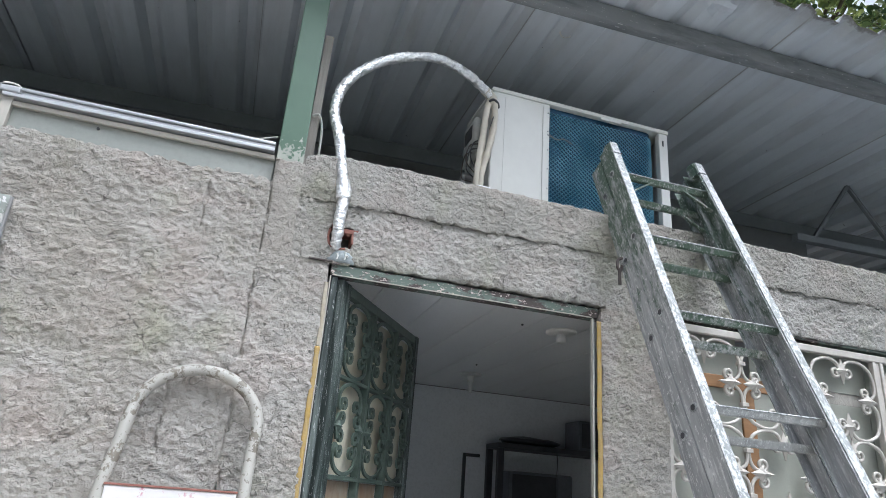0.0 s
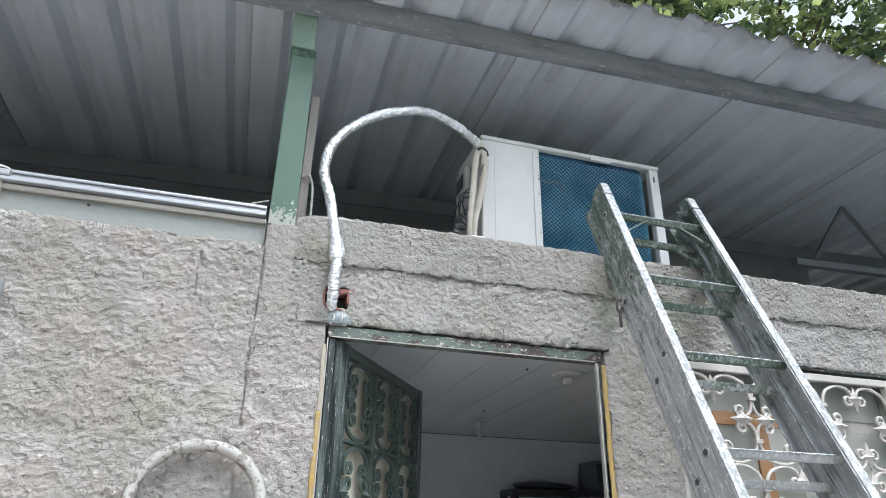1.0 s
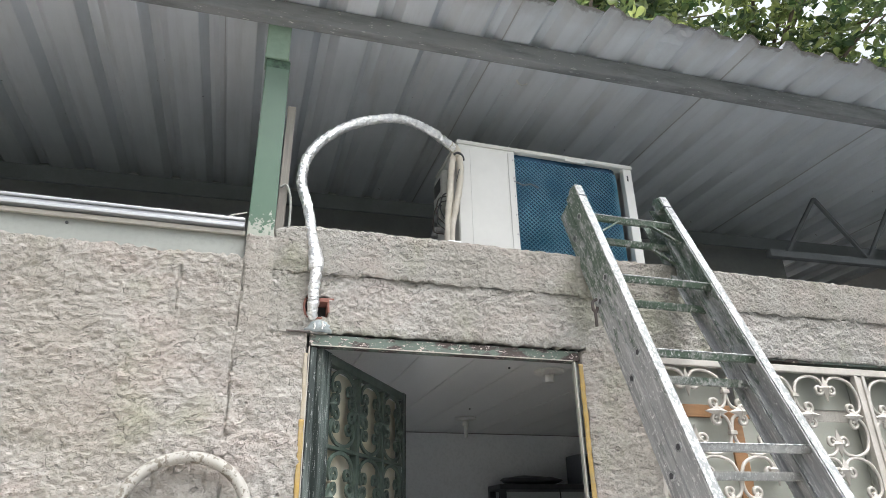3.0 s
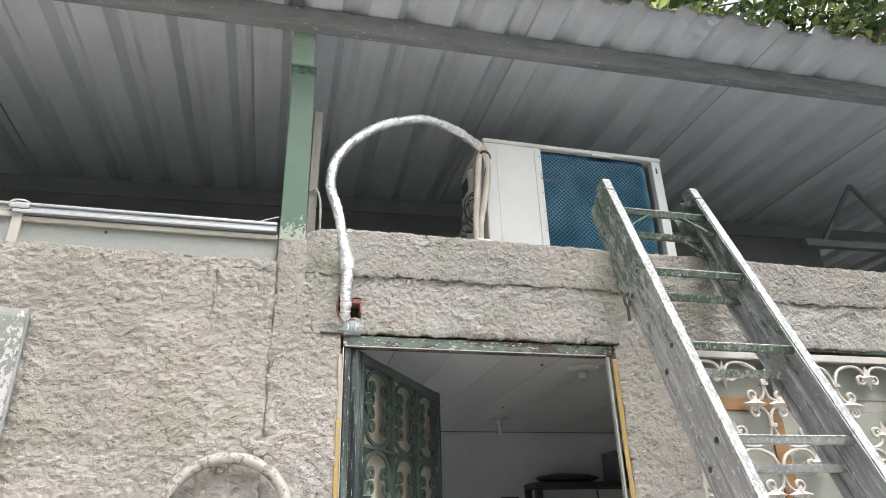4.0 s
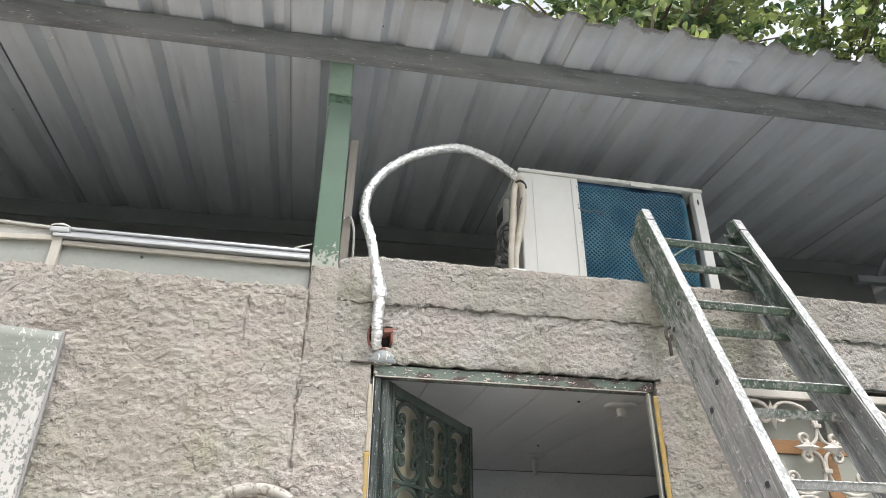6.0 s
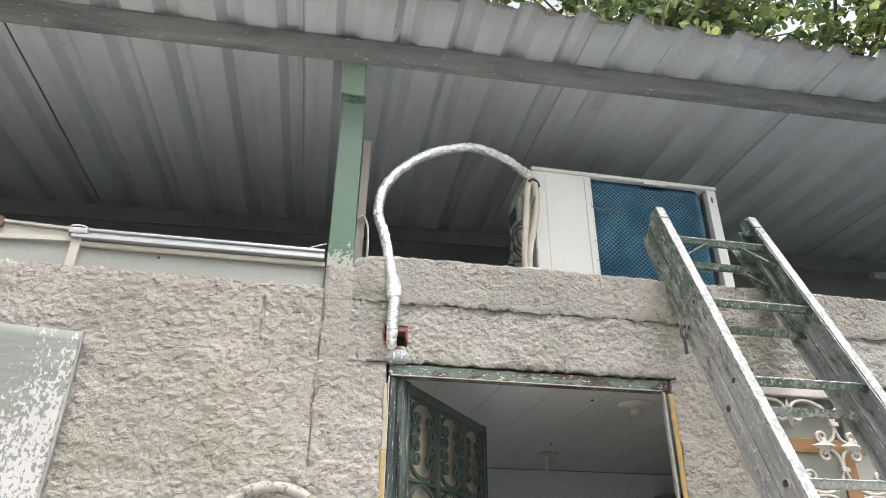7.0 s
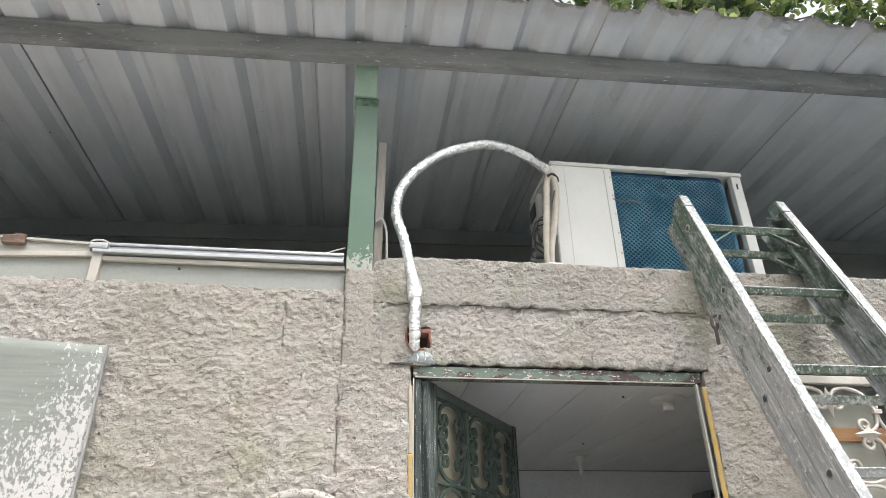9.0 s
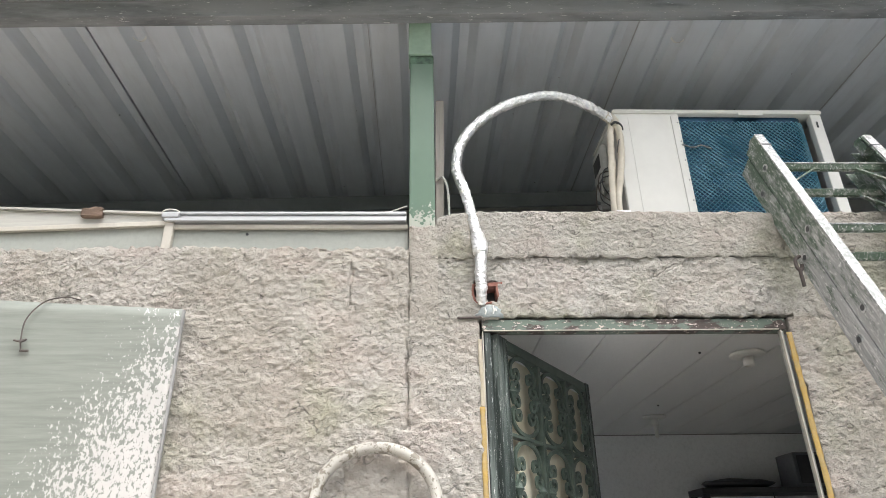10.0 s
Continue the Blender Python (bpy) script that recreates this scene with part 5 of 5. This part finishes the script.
for z in (0.35, 0.85, 1.40, 1.896):
    part("shelf", box(1.803, 2.802, 4.300, 4.54, z, z + 0.035, 0.003), M["black"], rack)
tv = thing("dark_box", (2.60, 4.42, 1.9315), "dark grey box standing on the rack", "box")
part("case", box(2.425, 2.78, 4.31, 4.53, 1.9315, 2.14, 0.012), M["dark_grey"], tv)
part("front", box(2.445, 2.76, 4.303, 4.3095, 1.95, 2.12, 0.004), M["black"], tv)
bag = thing("folded_bag", (2.09, 4.42, 1.9315), "dark soft bag lying on the rack", "bag")
bm = bmesh.new()
bmesh.ops.create_uvsphere(bm, u_segments=24, v_segments=12, radius=1.0)
for v in bm.verts:
    v.co = Vector((2.09 + 0.24 * v.co.x + 0.01 * noise.noise(v.co * 3), 4.42 + 0.10 * v.co.y, 1.9315 + max(0.0, 0.030 + 0.030 * v.co.z + 0.012 * noise.noise(v.co * 2.5))))
part("body", bm, M["black"], bag, "", True)
oven = thing("appliance", (2.05, 4.42, 1.435), "dark kitchen appliance on the rack shelf", "appliance")
part("case", box(1.90, 2.38, 4.325, 4.53, 1.4355, 1.755, 0.015), M["dark_grey"], oven)
part("door", box(1.92, 2.25, 4.314, 4.324, 1.455, 1.735, 0.004), M["black"], oven)
part("control_panel", box(2.26, 2.365, 4.314, 4.324, 1.455, 1.735, 0.004), M["dark_grey"], oven)
cord = thing("hanging_cord", (2.24, 4.30, 1.7), "thin dark cord hanging from the rack", "cord")
part("cord", sweep(spline([(2.24, 4.292, 1.896), (2.243, 4.290, 1.83), (2.24, 4.292, 1.74)], 6), 0.004, 6), M["black"], cord)
stand = thing("black_stand", (1.60, 4.40, 0.02), "thin black stand with a short arm at the wall", "stand")
part("pole", box(1.585, 1.605, 4.390, 4.412, 0.021, 1.845, 0.003), M["black"], stand)
part("arm", box(1.6055, 1.705, 4.390, 4.412, 1.824, 1.845, 0.003), M["black"], stand)

# ---- tree behind the house ----
def tree(at, seed):
    r = random.Random(seed)
    ob = thing("almond_tree", at, "broad-leaved green tree standing behind the house", "tree")
    top = Vector(at) + Vector((0.4, 0.2, 7.0))
    part("trunk", sweep(spline([at, Vector(at) + Vector((0.1, 0, 3.4)), top, top + Vector((0.3, 0.2, 2.2))], 8), [0.26 - 0.0085 * i for i in range(25)], 12), M["bark"], ob, "", True)
    crown_v, crown_f = [], []

    def leaf(p, d, size):
        side = d.cross(Vector((r.uniform(-1, 1), r.uniform(-1, 1), r.uniform(-0.4, 1)))).normalized()
        upn = side.cross(d).normalized()
        w, n, bend = size * 0.27, len(crown_v), r.uniform(0.01, 0.05)
        shape = ((0.0, 0.04), (0.30, 0.42), (0.55, 0.85), (0.78, 1.0), (0.93, 0.72), (1.0, 0.0))
        left = [p + d * size * a + side * w * b + upn * (0.022 * b - bend * a * a) for a, b in shape]
        right = [p + d * size * a - side * w * b + upn * (0.022 * b - bend * a * a) for a, b in shape[:-1]]
        rib = [p + d * size * a - upn * bend * a * a for a, b in shape[:-1]]
        crown_v.extend(left + right + rib)
        for k in range(5):
            top_l, rib_a, rib_b = n + k + 1, n + 11 + k, n + 12 + k if k < 4 else n + 5
            crown_f.append((n + k, top_l, rib_b, rib_a) if k < 4 else (n + k, n + 5, rib_a))
            crown_f.append((rib_a, rib_b, n + 7 + k, n + 6 + k) if k < 4 else (rib_a, n + 5, n + 10))

    for _ in range(34):
        a, el = r.uniform(0, 2 * math.pi), r.uniform(-0.05, 0.75)
        ln = r.uniform(1.6, 3.2)
        root = top + Vector((0, 0, r.uniform(-1.2, 1.8)))
        tip = root + Vector((math.cos(a) * math.cos(el), math.sin(a) * math.cos(el), math.sin(el))) * ln
        mid = (root + tip) / 2 + Vector((0, 0, 0.25))
        pts = spline([root, mid, tip], 6)
        part("limb", sweep(pts, [0.045 - 0.003 * i for i in range(len(pts))], 7), M["bark"], ob, "", True)
        for _ in range(54):
            c = pts[r.randint(4, len(pts) - 1)] + Vector((r.gauss(0, 0.42), r.gauss(0, 0.42), r.gauss(0, 0.34)))
            for k in range(r.randint(6, 9)):
                b = 2 * math.pi * k / 8 + r.uniform(-0.3, 0.3)
                d = Vector((math.cos(b), math.sin(b), r.uniform(-0.5, 0.9))).normalized()
                leaf(c + Vector((r.gauss(0, 0.03), r.gauss(0, 0.03), r.gauss(0, 0.03))), d, r.uniform(0.10, 0.18))
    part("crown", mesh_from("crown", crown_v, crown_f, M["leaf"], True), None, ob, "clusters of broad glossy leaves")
    return ob


tree((3.6, 6.2, 0.0), 3)
tree((7.4, 6.6, 0.0), 8)
tree((11.0, 7.2, 0.0), 14)


def bent_tab(x, y, size, turn):
    z = roof_z(x) + 0.0
    bm = bmesh.new()
    rows = []
    for k in range(7):
        a = k / 6
        px, py, pz = (a - 0.5) * size, 0.012 * math.sin(math.pi * a), -0.003 - 0.012 * math.sin(math.pi * a)
        q = Matrix.Rotation(turn, 3, "Z") @ Vector((px, py, 0))
        rows.append([bm.verts.new((x + q.x, y + q.y, z + pz)), bm.verts.new((x + q.x, y + q.y + 0.012, z + pz * 0.4 - 0.002)), bm.verts.new((x + q.x, y + q.y + 0.012, z + pz * 0.4 - 0.001)), bm.verts.new((x + q.x, y + q.y, z + pz + 0.001))])
    for a, b in zip(rows, rows[1:]):
        for k in range(4):
            bm.faces.new((a[k], a[(k + 1) % 4], b[(k + 1) % 4], b[k]))
    part("torn_tab", bm, M["ac_white"], roof, "small torn tin tab with a bright edge")


bent_tab(1.04, 1.925, 0.055, 0.2)
bent_tab(-0.955, 1.885, 0.05, -0.1)


# ---- small marks and bits ----
smear = thing("mortar_smear", (0.235, 1.745, 2.143), "pale grey-blue mortar smear under the pipe hole", "mortar patch")
bm = bmesh.new()
bmesh.ops.create_grid(bm, x_segments=14, y_segments=10, size=0.5)
for v in bm.verts:
    u, w = v.co.x, v.co.y
    narrow = (0.75 - 0.55 * w) * (1.0 + 0.25 * noise.noise((u * 3, w * 5, 2)))
    v.co = Vector((0.250 + u * 0.080 * narrow, 1.7395 + 0.012 * (u * u + w * w) * 2 + 0.0015 * noise.noise((u * 9, w * 9, 5)), 2.160 + w * 0.034))
ret = bmesh.ops.extrude_face_region(bm, geom=bm.faces[:])
for e in ret["geom"]:
    if isinstance(e, bmesh.types.BMVert):
        e.co.y += 0.012
part("mortar", bm, M["mortar"], smear, "", True)
for x, z0, z1 in ((0.236, 2.148, 2.166), (0.258, 2.150, 2.172), (0.264, 2.158, 2.163)):
    part("drip", sweep(spline([(x, 1.7395, z1), (x + 0.002, 1.7385, (z0 + z1) / 2), (x, 1.7395, z0)], 4), [0.0035, 0.0024, 0.002, 0.0024, 0.0028, 0.0022, 0.002, 0.0022, 0.0018], 6), M["porcelain"], smear, "white drip")
chip = thing("plaster_chip", (0.66, 1.76, 2.467), "small white plaster chip on the parapet edge", "plaster chip")
part("chip", box(0.640, 0.685, 1.742, 1.775, 2.4665, 2.474, 0.003), M["room_wall"], chip)
screw = thing("panel_screw", (-0.452, 1.80, 2.424), "dark screw head in the white panel", "screw")
part("head", sweep([(-0.452, 1.7998, 2.424), (-0.452, 1.796, 2.424)], [0.0045, 0.0035], 10), M["black"], screw)
tail = thing("wire_tail", (0.0, 1.79, 2.49), "thin loose wire where the rail meets the post", "wire")
part("strand", sweep(spline([(-0.030, 1.786, 2.4925), (-0.008, 1.784, 2.500), (0.020, 1.776, 2.506)], 6), 0.0022, 5), M["white_wire"], tail)
knot = thing("rail_wire", (-0.68, 1.78, 2.485), "twist of pale wire round the rail clip", "wire")
part("loop", sweep(spline([(-0.700, 1.776, 2.486), (-0.690, 1.772, 2.490), (-0.675, 1.772, 2.492), (-0.660, 1.774, 2.490), (-0.652, 1.778, 2.486)], 6), 0.0026, 6), M["white_wire"], knot)
